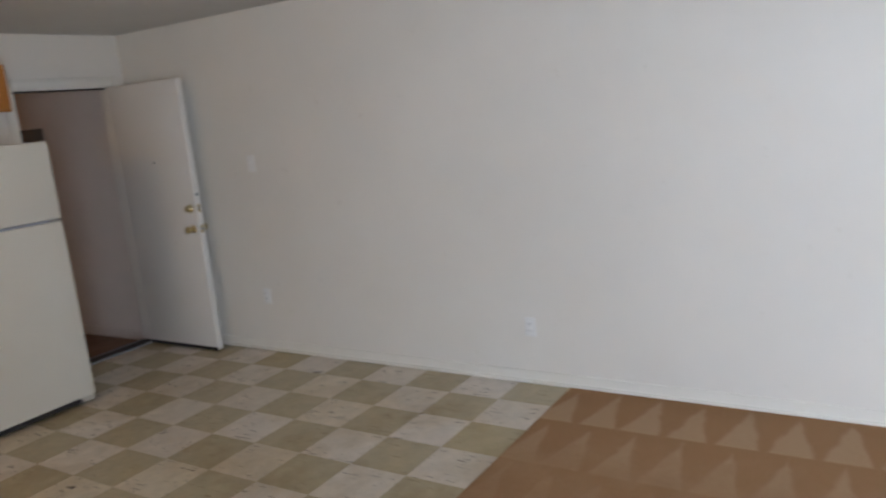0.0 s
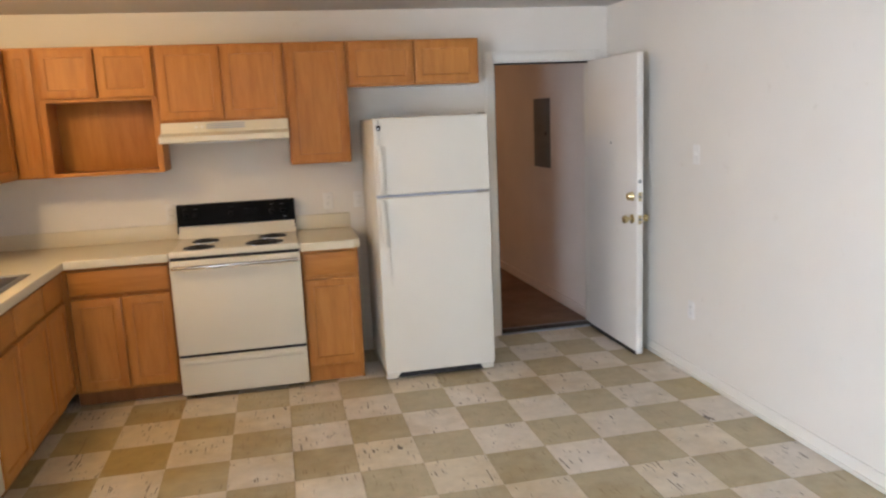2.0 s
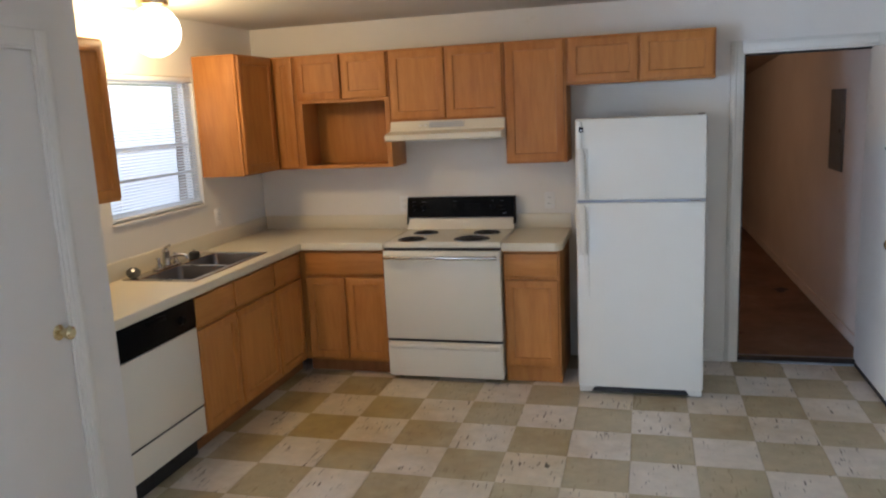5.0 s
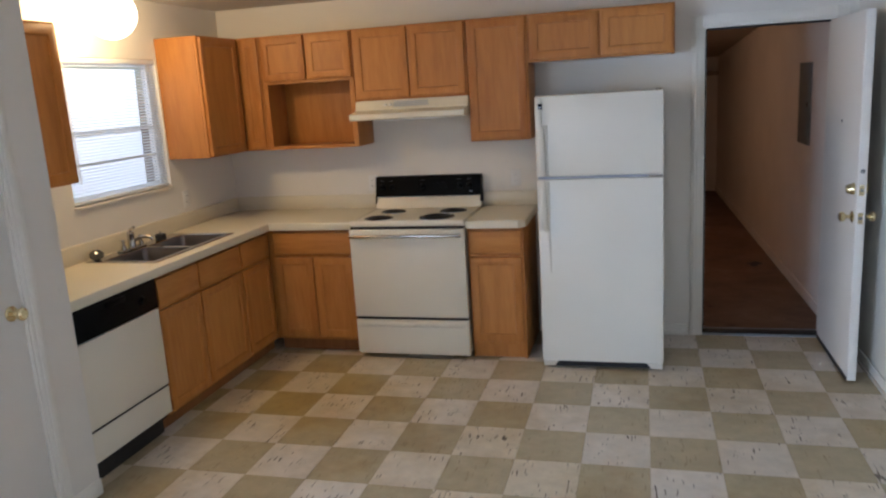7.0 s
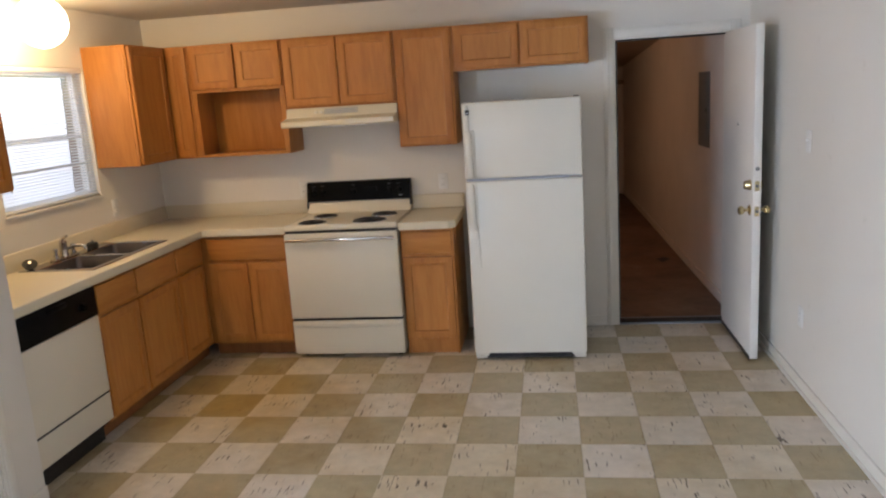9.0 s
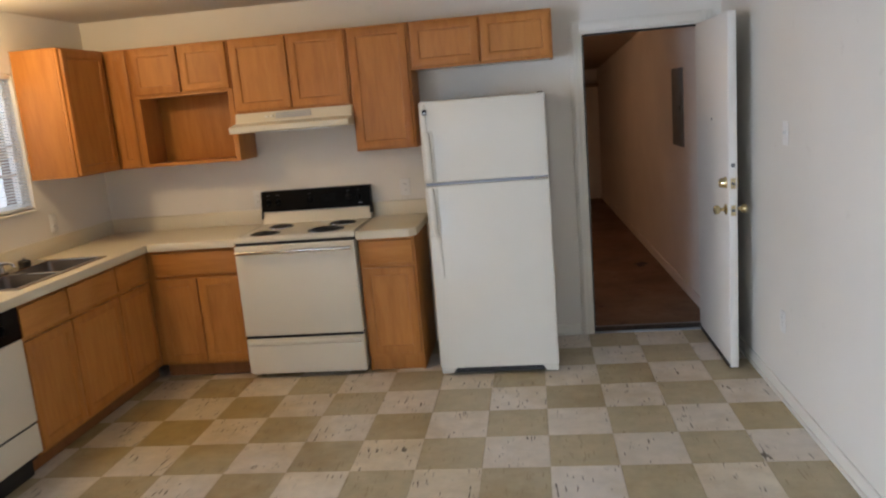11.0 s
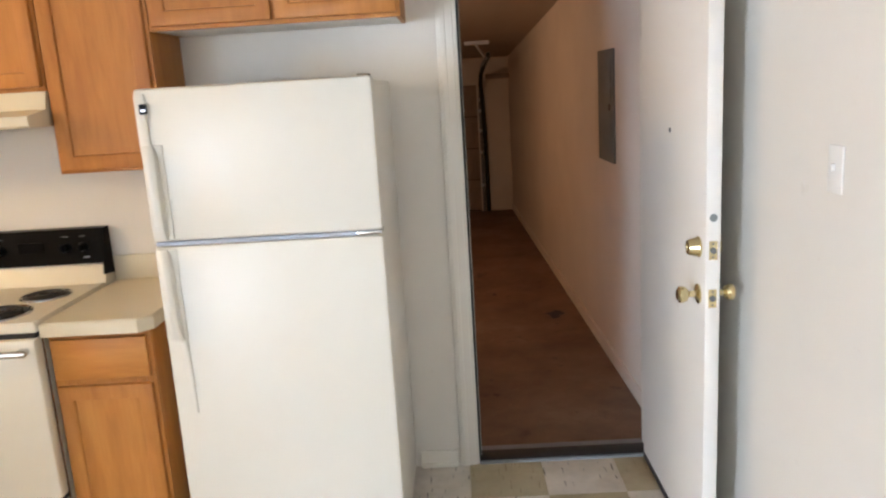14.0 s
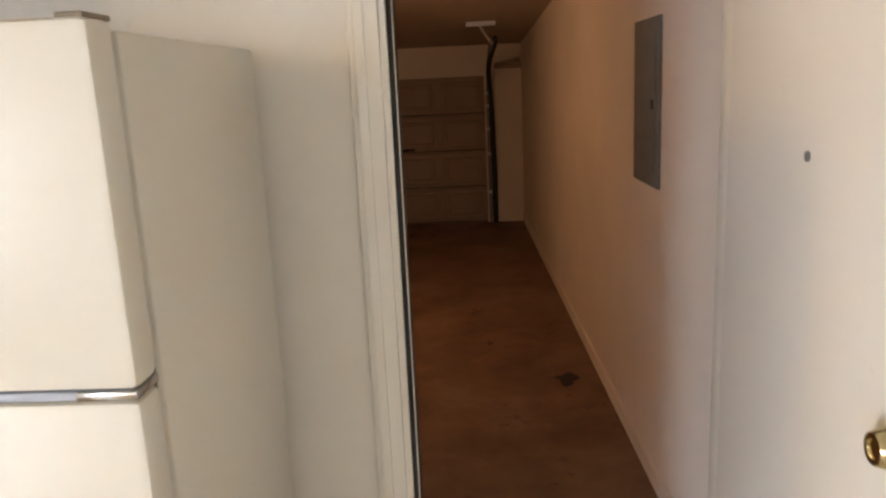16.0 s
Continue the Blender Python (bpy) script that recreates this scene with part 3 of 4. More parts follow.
# ---- refrigerator ----
def refrigerator():
    x0, x1, yf, h = -0.628, 0.088, 0.515, 1.652
    root = thing("refrigerator", ((x0 + x1) / 2, 0.85, 0), "almond white top-freezer refrigerator standing on the tile floor", "refrigerator")
    box_part("body", (x0 + 0.004, x1 - 0.004, yf + 0.085, 1.19, 0.05, h - 0.012), FRIDGE, root, "", 0.006)
    box_part("gasket", (x0 + 0.014, x1 - 0.014, yf + 0.068, yf + 0.086, 0.09, h - 0.02), HINGE_TAN, root, "brownish rubber door gasket")
    split = 1.178
    box_part("split_gasket", (x0 + 0.008, x1 - 0.012, yf + 0.006, yf + 0.066, split - 0.0055, split + 0.0075), GREYGAP, root, "blue-grey seal between the doors", 0.003)
    fz = box_part("freezer_door", (x0, x1, yf, yf + 0.07, split + 0.008, h), FRIDGE, root, "", 0.014)
    fd = box_part("fridge_door", (x0, x1, yf, yf + 0.07, 0.054, split - 0.006), FRIDGE, root, "", 0.014)
    def grip(bm, rows):
        """A moulded bar: (z, left, right, how far it stands out) from the bottom up, with rounded front corners."""
        rings = []
        for z, a, b, d in rows:
            r = min(0.4 * (b - a), 0.8 * d)
            rings.append([bm.verts.new((x0 + u, yf + 0.002 - v, z)) for u, v in ((a, 0), (a, d - r), (a + 0.3 * r, d - 0.3 * r), (a + r, d), (b - r, d), (b - 0.3 * r, d - 0.3 * r), (b, d - r), (b, 0))])
        for p, q in zip(rings, rings[1:]):
            for k in range(8):
                bm.faces.new((p[k], p[(k + 1) % 8], q[(k + 1) % 8], q[k]))
        bm.faces.new(list(reversed(rings[0])))
        bm.faces.new(rings[-1])

    lo, hi = split + 0.012, 1.485
    bars = [(fz, [(hi - 0.02, 0.004, 0.040, 0.012), (h - 0.03, 0.004, 0.040, 0.012), (h - 0.014, 0.006, 0.036, 0.007)],
             [(lo, 0.012, 0.052, 0.010), (lo + 0.018, 0.012, 0.058, 0.030), (lo + 0.04, 0.014, 0.058, 0.040), (hi - 0.06, 0.014, 0.056, 0.040), (hi - 0.025, 0.013, 0.054, 0.030), (hi, 0.010, 0.046, 0.014)]),
            (fd, [(0.62, 0.066, 0.074, 0.006), (0.72, 0.058, 0.074, 0.009), (0.87, 0.042, 0.070, 0.011), (0.90, 0.034, 0.068, 0.012)],
             [(0.865, 0.044, 0.066, 0.011), (0.885, 0.032, 0.064, 0.028), (0.92, 0.022, 0.060, 0.040), (split - 0.07, 0.014, 0.057, 0.040), (split - 0.035, 0.012, 0.055, 0.030), (split - 0.014, 0.010, 0.048, 0.014)])]
    for door, strip, bar in bars:
        bm = bmesh.new()
        grip(bm, strip)
        part("handle_trim", bm, FRIDGE, door, "moulded almond handle trim")
        za, zb = bar[0][0], bar[-1][0]
        box_part("backplate", (x0 + 0.006, x0 + 0.072, yf - 0.006, yf + 0.001, za + 0.004, zb), FRIDGE, door, "raised handle backplate", 0.004)
        bm = bmesh.new()
        grip(bm, bar)
        part("handle", bm, FRIDGE, door, "long moulded almond handle bar")
    box_part("badge", (x0 + 0.022, x0 + 0.046, yf - 0.014, yf - 0.0115, h - 0.075, h - 0.045), BLACK, fz, "small black maker's badge")
    box_part("badge_mark", (x0 + 0.027, x0 + 0.041, yf - 0.0155, yf - 0.0135, h - 0.068, h - 0.060), ALU, fz)
    bm = bmesh.new()
    box(bm, x1 - 0.045, x1 - 0.01, yf + 0.012, yf + 0.085, h - 0.002, h + 0.006, 0.003, 2)
    part("hinge_cover", bm, HINGE_TAN, root, "tan plastic hinge cover")
    box_part("hinge", (x1 - 0.085, x1 - 0.004, yf + 0.002, yf + 0.072, split - 0.0052, split + 0.0072), CHROME, root, "bright steel middle hinge", 0.002)
    box_part("kick_grille", (x0 + 0.05, x1 - 0.05, yf + 0.04, yf + 0.055, 0.014, 0.0535), SOOT, root, "dark recessed kick grille")
    for a in (x0 + 0.006, x1 - 0.096):
        bm = bmesh.new()
        lo = 0.022 if a < (x0 + x1) / 2 else 0.0
        hi = 0.022 - lo
        foot = box(bm, a, a + 0.09, yf + 0.012, yf + 0.06, 0.012, 0.0535, 0.004, 2)
        for v in foot:
            if v.co.z < 0.03:
                v.co.y += 0.016
                if v.co.x > a + 0.045:
                    v.co.x -= lo
                else:
                    v.co.x += hi
        part("foot_cover", bm, FRIDGE, root)
        bm = bmesh.new()
        lathe(bm, [(0.016, 0.0), (0.018, 0.006), (0.008, 0.01), (0.008, 0.06)], (a + 0.045, yf + 0.09, 0))
        part("foot", bm, SOOT, root)
    for a in (x0 + 0.03, x1 - 0.07):
        box_part("rear_skid", (a, a + 0.04, 1.11, 1.17, 0.0, 0.06), SOOT, root, "", 0.004)


refrigerator()


# ---- range ----
def coil_burner(root, x, y, z, r):
    bm = bmesh.new()
    lathe(bm, [(r + 0.004, 0.001), (r, 0.003), (r * 0.6, 0.0015), (0.012, 0.001)], (x, y, z), seg=32)
    pan = part("drip_pan", bm, COIL, root, "blackened drip pan")
    bm = bmesh.new()
    for k in range(32):
        c, d = [2 * math.pi * q / 32 for q in (k, k + 1)]
        for (ra, za), (rb, zb) in (((r + 0.014, 0.0), (r + 0.013, 0.004)), ((r + 0.013, 0.004), (r + 0.008, 0.006)), ((r + 0.008, 0.006), (r + 0.002, 0.002))):
            bm.faces.new([bm.verts.new((x + q * math.cos(e), y + q * math.sin(e), z + zz)) for q, e, zz in ((ra, c, za), (ra, d, za), (rb, d, zb), (rb, c, zb))])
    bmesh.ops.remove_doubles(bm, verts=bm.verts, dist=0.0002)
    part("trim_ring", bm, CHROME, pan, "chrome trim ring")
    bm = bmesh.new()
    pts = []
    turns = 4 if r > 0.08 else 3
    n = turns * 26
    for k in range(n + 1):
        a = 2 * math.pi * turns * k / n
        rr = 0.018 + (r - 0.024) * k / n
        pts.append((x + rr * math.cos(a), y + rr * math.sin(a), z + 0.007))
    tube(bm, pts, 0.0048, 6)
    part("coil", bm, COIL, pan, "black spiral heating coil")


def stove():
    x0, x1, yf, yb = -1.866, -1.104, 0.60, YB - 0.01
    root = thing("range", ((x0 + x1) / 2, 0.92, 0), "almond electric coil range with a black control panel", "stove")
    box_part("body", (x0 + 0.004, x1 - 0.004, yf + 0.05, yb, 0.03, 0.89), ALMOND, root, "", 0.003)
    box_part("cooktop", (x0, x1, yf + 0.018, yb - 0.05, 0.885, 0.918), ALMOND, root, "", 0.007)
    bm = bmesh.new()
    prism(bm, [(yb, 0.89), (yb, 1.0), (yb - 0.055, 1.0), (yb - 0.09, 0.915), (yb - 0.09, 0.89)], x0, x1)
    part("backguard", bm, ALMOND, root, "", False)
    bm = bmesh.new()
    prism(bm, [(yb, 1.0), (yb, 1.138), (yb - 0.045, 1.138), (yb - 0.075, 1.0)], x0 - 0.002, x1 + 0.002)
    ctrl = part("control_panel", bm, BLACK, root, "glossy black control panel", False)
    for x in (x0 + 0.048, x0 + 0.118, x0 + 0.345, x0 + 0.61, x0 + 0.68):
        bm = bmesh.new()
        lathe(bm, [(0.021, 0.0), (0.021, 0.006), (0.017, 0.008), (0.015, 0.022), (0.012, 0.024)], (x, yb - 0.062, 1.066), "-y", 20)
        box(bm, x - 0.003, x + 0.003, yb - 0.094, yb - 0.086, 1.052, 1.08, 0.001, 1)
        part("knob", bm, BLACK, ctrl, "black control knob")
    box_part("clock_window", (x0 + 0.42, x0 + 0.52, yb - 0.0655, yb - 0.062, 1.05, 1.092), BLACK, ctrl)
    box_part("marking", (x0 + 0.682, x0 + 0.704, yb - 0.0715, yb - 0.067, 1.024, 1.028), GREYGAP, ctrl, "small pale printed mark")
    for a, b in ((x0 - 0.002, x0 + 0.004), (x1 - 0.004, x1 + 0.002)):
        bm = bmesh.new()
        prism(bm, [(yb, 1.0), (yb - 0.075, 1.0), (yb - 0.088, 0.955), (yb, 0.945)], a, b)
        part("end_cap", bm, BLACK, ctrl, "", False)
    for x in (x0 + 0.048, x0 + 0.118, x0 + 0.345, x0 + 0.61, x0 + 0.68):
        box_part("marking", (x - 0.012, x + 0.012, yb - 0.0595, yb - 0.0555, 1.1085, 1.1105), PANEL_GREY, ctrl)
    for x, y, r in ((x0 + 0.165, 0.728, 0.083), (x0 + 0.185, 0.985, 0.074), (x0 + 0.555, 0.752, 0.104), (x0 + 0.605, 0.99, 0.080)):
        coil_burner(root, x, y, 0.919, r)
    bm = bmesh.new()
    for b in ((x0 + 0.004, x1 - 0.004, yf + 0.022, yf + 0.034), (x0 + 0.004, x0 + 0.016, yf + 0.034, yb - 0.09), (x1 - 0.016, x1 - 0.004, yf + 0.034, yb - 0.09)):
        box(bm, *b, 0.916, 0.923, 0.003, 2)
    part("cooktop_lip", bm, ALMOND, root)
    box_part("gap", (x0 + 0.006, x1 - 0.006, yf + 0.02, yf + 0.06, 0.868, 0.886), SOOT, root, "dark vent gap above the oven door")
    door = box_part("oven_door", (x0, x1, yf, yf + 0.05, 0.288, 0.868), ALMOND, root, "", 0.008)
    bm = bmesh.new()
    box(bm, x0 + 0.012, x1 - 0.012, yf - 0.048, yf - 0.026, 0.820, 0.842, 0.008, 3)
    for a in (x0 + 0.02, x1 - 0.05):
        box(bm, a, a + 0.03, yf - 0.032, yf + 0.001, 0.820, 0.842, 0.004, 1)
    part("handle", bm, CHROME, door, "bright chrome towel-bar handle")
    for a, b in ((x0 - 0.001, x0 + 0.004), (x1 - 0.004, x1 + 0.001)):
        box_part("side_trim", (a, b, yf + 0.046, yf + 0.056, 0.04, 0.885), STEEL, root, "bright metal side trim")
    box_part("drawer_gap", (x0 + 0.006, x1 - 0.006, yf + 0.014, yf + 0.06, 0.27, 0.288), SOOT, root)
    dr = box_part("drawer", (x0, x1, yf + 0.002, yf + 0.05, 0.035, 0.268), ALMOND, root, "", 0.008)
    bm = bmesh.new()
    prism(bm, [(yf + 0.003, 0.262), (yf - 0.012, 0.256), (yf - 0.012, 0.236), (yf + 0.003, 0.222)], x0 + 0.02, x1 - 0.02)
    part("finger_pull", bm, ALMOND, dr, "", False)
    for x in (x0 + 0.05, x1 - 0.05):
        for y in (yf + 0.1, yb - 0.08):
            bm = bmesh.new()
            lathe(bm, [(0.018, 0), (0.018, 0.012), (0.009, 0.014), (0.009, 0.032)], (x, y, 0), seg=12)
            part("foot", bm, SOOT, root)


stove()


def range_hood():
    x0, x1 = -1.874, -1.108
    root = thing("range_hood", ((x0 + x1) / 2, YB - 0.2, 1.56), "almond enamelled range hood under the cabinet", "range hood")
    yf = YB - 0.455
    bm = bmesh.new()
    prism(bm, [(YB - 0.002, 1.674), (YB - 0.31, 1.674), (YB - 0.33, 1.612), (yf, 1.592), (yf, 1.560), (yf + 0.012, 1.552), (YB - 0.002, 1.552)], x0, x1)
    body = part("body", bm, HOOD, root, "", False)
    bm = bmesh.new()
    for k in range(3):
        z = 1.632 + 0.012 * k
        box(bm, x0 + 0.27, x0 + 0.50, YB - 0.3345 + 0.0039 * k, YB - 0.318, z, z + 0.006)
    part("vent_slot", bm, GREYGAP, body, "grey vent slots")
    for a in (x0 + 0.2, x0 + 0.235):
        box_part("switch", (a, a + 0.02, YB - 0.333, YB - 0.32, 1.638, 1.65), PLASTIC, body, "", 0.002)
    box_part("filter", (x0 + 0.15, x1 - 0.15, yf + 0.08, YB - 0.06, 1.544, 1.5525), ALU, root, "aluminium mesh grease filter", 0.002)


range_hood()


# ---- dishwasher ----
def dishwasher():
    y0, y1, xf = CY1 + 0.006, -0.604, BX + 0.022
    root = thing("dishwasher", (BX - 0.25, (y0 + y1) / 2, 0), "almond built-in dishwasher with a black control panel", "dishwasher")
    box_part("body", (XL + 0.05, BX - 0.02, y0 + 0.004, y1 - 0.004, 0.09, CZ - 0.012), SOOT, root)
    door = box_part("door", (BX - 0.02, xf, y0, y1, 0.285, 0.70), ALMOND, root, "", 0.004)
    ctrl = box_part("control_panel", (BX - 0.02, xf + 0.004, y0, y1, 0.704, 0.862), BLACK, root, "black control panel", 0.006)
    bm = bmesh.new()
    lathe(bm, [(0.026, 0.0), (0.026, 0.006), (0.019, 0.009), (0.017, 0.022)], (xf + 0.003, y1 - 0.13, 0.775), "x", 20)
    part("knob", bm, BLACK, ctrl)
    box_part("latch", (xf + 0.003, xf + 0.012, y0 + 0.22, y0 + 0.36, 0.815, 0.84), BLACK, ctrl, "", 0.004)
    box_part("seam", (BX - 0.019, xf - 0.006, y0 + 0.002, y1 - 0.002, 0.272, 0.286), SOOT, root)
    box_part("access_panel", (BX - 0.02, xf - 0.003, y0, y1, 0.125, 0.273), ALMOND, root, "", 0.004)
    box_part("toe_kick", (BX - 0.07, BX - 0.05, y0, y1, 0.0, 0.12), SOOT, root, "black recessed toe kick")
    for y in (y0 + 0.06, y1 - 0.06):
        bm = bmesh.new()
        lathe(bm, [(0.016, 0), (0.016, 0.01), (0.008, 0.012), (0.008, 0.1)], (BX - 0.15, y, 0), seg=10)
        part("foot", bm, SOOT, root)


dishwasher()


# ---- sink ----
def sink():
    root = thing("sink", (-2.7, (SY0 + SY1) / 2, CT), "double-bowl stainless steel sink set in the countertop", "sink")
    w = 0.018
    mid = (SY0 + SY1) / 2
    bm = bmesh.new()
    for b in ((SX0 - w, SX0 + 0.075, SY0 - w, SY1 + w), (SX1 - 0.02, SX1 + w, SY0 - w, SY1 + w), (SX0 + 0.075, SX1 - 0.02, SY0 - w, SY0 + 0.02), (SX0 + 0.075, SX1 - 0.02, SY1 - 0.02, SY1 + w), (SX0 + 0.075, SX1 - 0.02, mid - 0.015, mid + 0.015)):
        box(bm, *b, CT + 0.0005, CT + 0.006, 0.002, 1)
    part("rim", bm, CHROME, root, "bright rolled steel rim")
    for a, b in ((SY0 + 0.02, mid - 0.015), (mid + 0.015, SY1 - 0.02)):
        bm = bmesh.new()
        x0, x1, z = SX0 + 0.075, SX1 - 0.02, CT - 0.17
        rings = []
        for inset, zz, r in ((-0.004, CT + 0.004, 0.03), (0.0, CT - 0.004, 0.03), (0.006, z + 0.05, 0.035), (0.014, z + 0.018, 0.04), (0.032, z + 0.003, 0.045), (0.06, z, 0.05)):
            ring = []
            for cx, cy, a0 in ((x1 - inset - r, b - inset - r, 0), (x0 + inset + r, b - inset - r, 90), (x0 + inset + r, a + inset + r, 180), (x1 - inset - r, a + inset + r, 270)):
                for q in range(6):
                    an = radians(a0 + 18 * q)
                    ring.append(bm.verts.new((cx + r * math.cos(an), cy + r * math.sin(an), zz)))
            rings.append(ring)
        for p, q in zip(rings, rings[1:]):
            for k in range(24):
                bm.faces.new((p[k], p[(k + 1) % 24], q[(k + 1) % 24], q[k]))
        bm.faces.new(rings[-1])
        bowl = part("bowl", bm, SINK_BOWL, root, "dull steel bowl with its inner shade in the colour")
        bm = bmesh.new()
        lathe(bm, [(0.042, 0.0), (0.042, 0.004), (0.03, 0.005), (0.026, 0.002)], ((x0 + x1) / 2, (a + b) / 2, z))
        part("drain", bm, CHROME, bowl)
    mid -= 0.06
    f = thing("faucet", (SX0 + 0.03, mid, CT + 0.006), "chrome single-lever kitchen faucet behind the sink", "faucet")
    bm = bmesh.new()
    box(bm, SX0 + 0.005, SX0 + 0.055, mid - 0.11, mid + 0.11, CT + 0.006, CT + 0.018, 0.006, 2)
    part("deck_plate", bm, CHROME, f)
    bm = bmesh.new()
    lathe(bm, [(0.024, 0), (0.022, 0.03), (0.02, 0.075), (0.022, 0.08), (0.016, 0.092), (0.006, 0.096)], (SX0 + 0.03, mid, CT + 0.018))
    part("valve_body", bm, CHROME, f)
    bm = bmesh.new()
    tube(bm, [(SX0 + 0.04, mid, CT + 0.05), (SX0 + 0.08, mid + 0.016, CT + 0.072), (SX0 + 0.12, mid + 0.03, CT + 0.074), (SX0 + 0.14, mid + 0.036, CT + 0.066), (SX0 + 0.145, mid + 0.038, CT + 0.05)], 0.009)
    part("spout", bm, CHROME, f)
    bm = bmesh.new()
    tube(bm, [(SX0 + 0.03, mid, CT + 0.10), (SX0 + 0.034, mid - 0.006, CT + 0.122), (SX0 + 0.075, mid - 0.02, CT + 0.138)], 0.008)
    part("lever", bm, CHROME, f)
    for y, lab in ((mid - 0.075, "small chrome soap pump beside the faucet"), (mid + 0.085, "small chrome faucet handle on the sink deck")):
        s = thing("soap_pump", (SX0 + 0.03, y, CT + 0.018), lab, "soap pump")
        bm = bmesh.new()
        lathe(bm, [(0.016, 0), (0.015, 0.02), (0.009, 0.024), (0.009, 0.045), (0.014, 0.048), (0.012, 0.056)], (SX0 + 0.03, y, CT + 0.018))
        part("cap", bm, CHROME, s)
    # a basket strainer tipped on its edge, and a rubber stopper lying at the back
    x, y = SX0 + 0.012, SY0 + 0.03
    s = thing("sink_strainer", (x, y, CT + 0.006), "black basket strainer tipped on edge at the sink corner", "sink strainer")
    tip = Matrix.Translation((x + 0.01, y, CT + 0.0335)) @ Matrix.Rotation(radians(-50), 4, "Z") @ Matrix.Rotation(radians(38), 4, "Y") @ Matrix.Scale(0.9, 4)
    for nm, mat, prof in (("basket", SOOT, [(0.012, -0.026), (0.024, -0.022), (0.032, -0.004), (0.042, 0.0), (0.043, 0.004), (0.036, 0.006), (0.026, 0.003)]),
                          ("pull", CHROME, [(0.005, 0.003), (0.005, 0.014), (0.012, 0.018), (0.010, 0.024)])):
        bm = bmesh.new()
        lathe(bm, prof, (0, 0, 0))
        bmesh.ops.transform(bm, verts=bm.verts, matrix=tip)
        part(nm, bm, mat, s)
    x, y = SX0 + 0.035, mid + 0.27
    s = thing("sink_stopper", (x, y, CT + 0.006), "black rubber sink stopper on the sink deck", "sink stopper")
    bm = bmesh.new()
    lathe(bm, [(0.030, 0), (0.034, 0.006), (0.034, 0.03), (0.028, 0.036), (0.01, 0.037)], (x, y, CT + 0.006))
    part("rubber_plug", bm, SOOT, s)
    bm = bmesh.new()
    lathe(bm, [(0.006, 0), (0.006, 0.006), (0.011, 0.009), (0.009, 0.015)], (x, y, CT + 0.042))
    part("pull", bm, CHROME, s)


sink()


# ---- windows ----
def window(name, w, h, m, label, bars=()):
    """A window in a wall; built looking to -y with its lower left corner at the origin, then set by m."""
    root = tagged(new(name), label, "window", kind="structure")
    root.location = m.translation
    bm = bmesh.new()
    f = 0.035
    for b in ((0, f, 0, h), (w - f, w, 0, h), (f, w - f, 0, f), (f, w - f, h - f, h)):
        box(bm, b[0], b[1], 0.05, 0.09, b[2], b[3], 0.003, 1, m)
    part("window_frame", bm, PLASTIC, root, "white window frame")
    for z in bars:
        bm = bmesh.new()
        box(bm, f, w - f, 0.052, 0.086, z - 0.009, z + 0.009, 0.003, 1, m)
        part("muntin", bm, ALU, root, "grey metal window bar")
    zs = [f] + [z for z in bars] + [h - f]
    for a, b in zip(zs, zs[1:]):
        bm = bmesh.new()
        box(bm, f + 0.001, w - f - 0.001, 0.068, 0.072, a + 0.012 * (a != f), b - 0.012 * (b != h - f), 0, 1, m)
        pane = part("pane", bm, GLASS, root)
        pane.visible_shadow = False
    return root


window("window_1", WY1 - WY0, WZ1 - WZ0, pose(XL, WY0, WZ0, 0, 0, 90), "white overexposed kitchen window with metal muntins", (0.215, 0.385))
window("window_2", VY1 - VY0, VZ1 - VZ0, pose(XF, VY0, VZ0, 0, 0, 90), "wide glazed patio door letting in daylight", (1.0,))


def blind():
    w, h = WY1 - WY0, WZ1 - WZ0
    m = pose(XL, WY0, WZ0, 0, 0, 90)
    root = thing("window_blind", (XL, (WY0 + WY1) / 2, WZ0), "white slatted mini blind hanging in the kitchen window", "blind")
    box_part("head_rail", (0.006, w - 0.006, 0.002, 0.04, h - 0.03, h - 0.002), BLIND, root, "", 0.002, m)
    n = 42
    bm = bmesh.new()
    box(bm, -(w - 0.02) / 2, (w - 0.02) / 2, -0.0115, 0.0115, -0.0005, 0.0005)
    me = bpy.data.meshes.new("slat")
    bmesh.ops.transform(bm, verts=bm.verts, matrix=pose(0, 0, 0, 0, 0, 90))
    bm.to_mesh(me)
    bm.free()
    me.materials.append(BLIND)
    for k in range(n):
        s = new("slat", me)
        s.parent = root
        s.location = (-0.022, 0, 0.03 + (h - 0.075) * k / (n - 1))
        s.rotation_euler = (0, radians(18), 0)
    box_part("bottom_rail", (0.008, w - 0.008, 0.008, 0.034, 0.006, 0.022), BLIND, root, "", 0.003, m)
    for a in (0.10, w - 0.10):
        bm = bmesh.new()
        tube(bm, [m @ Vector((a, 0.008, 0.01)), m @ Vector((a, 0.008, h - 0.01))], 0.001, 5)
        part("ladder_cord", bm, BLIND, root)
    bm = bmesh.new()
    tube(bm, [m @ Vector((0.07, -0.004, 0.12)), m @ Vector((0.065, -0.002, h - 0.03))], 0.004, 6)
    part("tilt_wand", bm, PLASTIC, root)


blind()
setting("window_sill", [(XL - 0.06, XL + 0.012, WY0 - 0.01, WY1 + 0.01, WZ0 - 0.016, WZ0)], TRIM, "white painted window sill", "sill", 0.003)


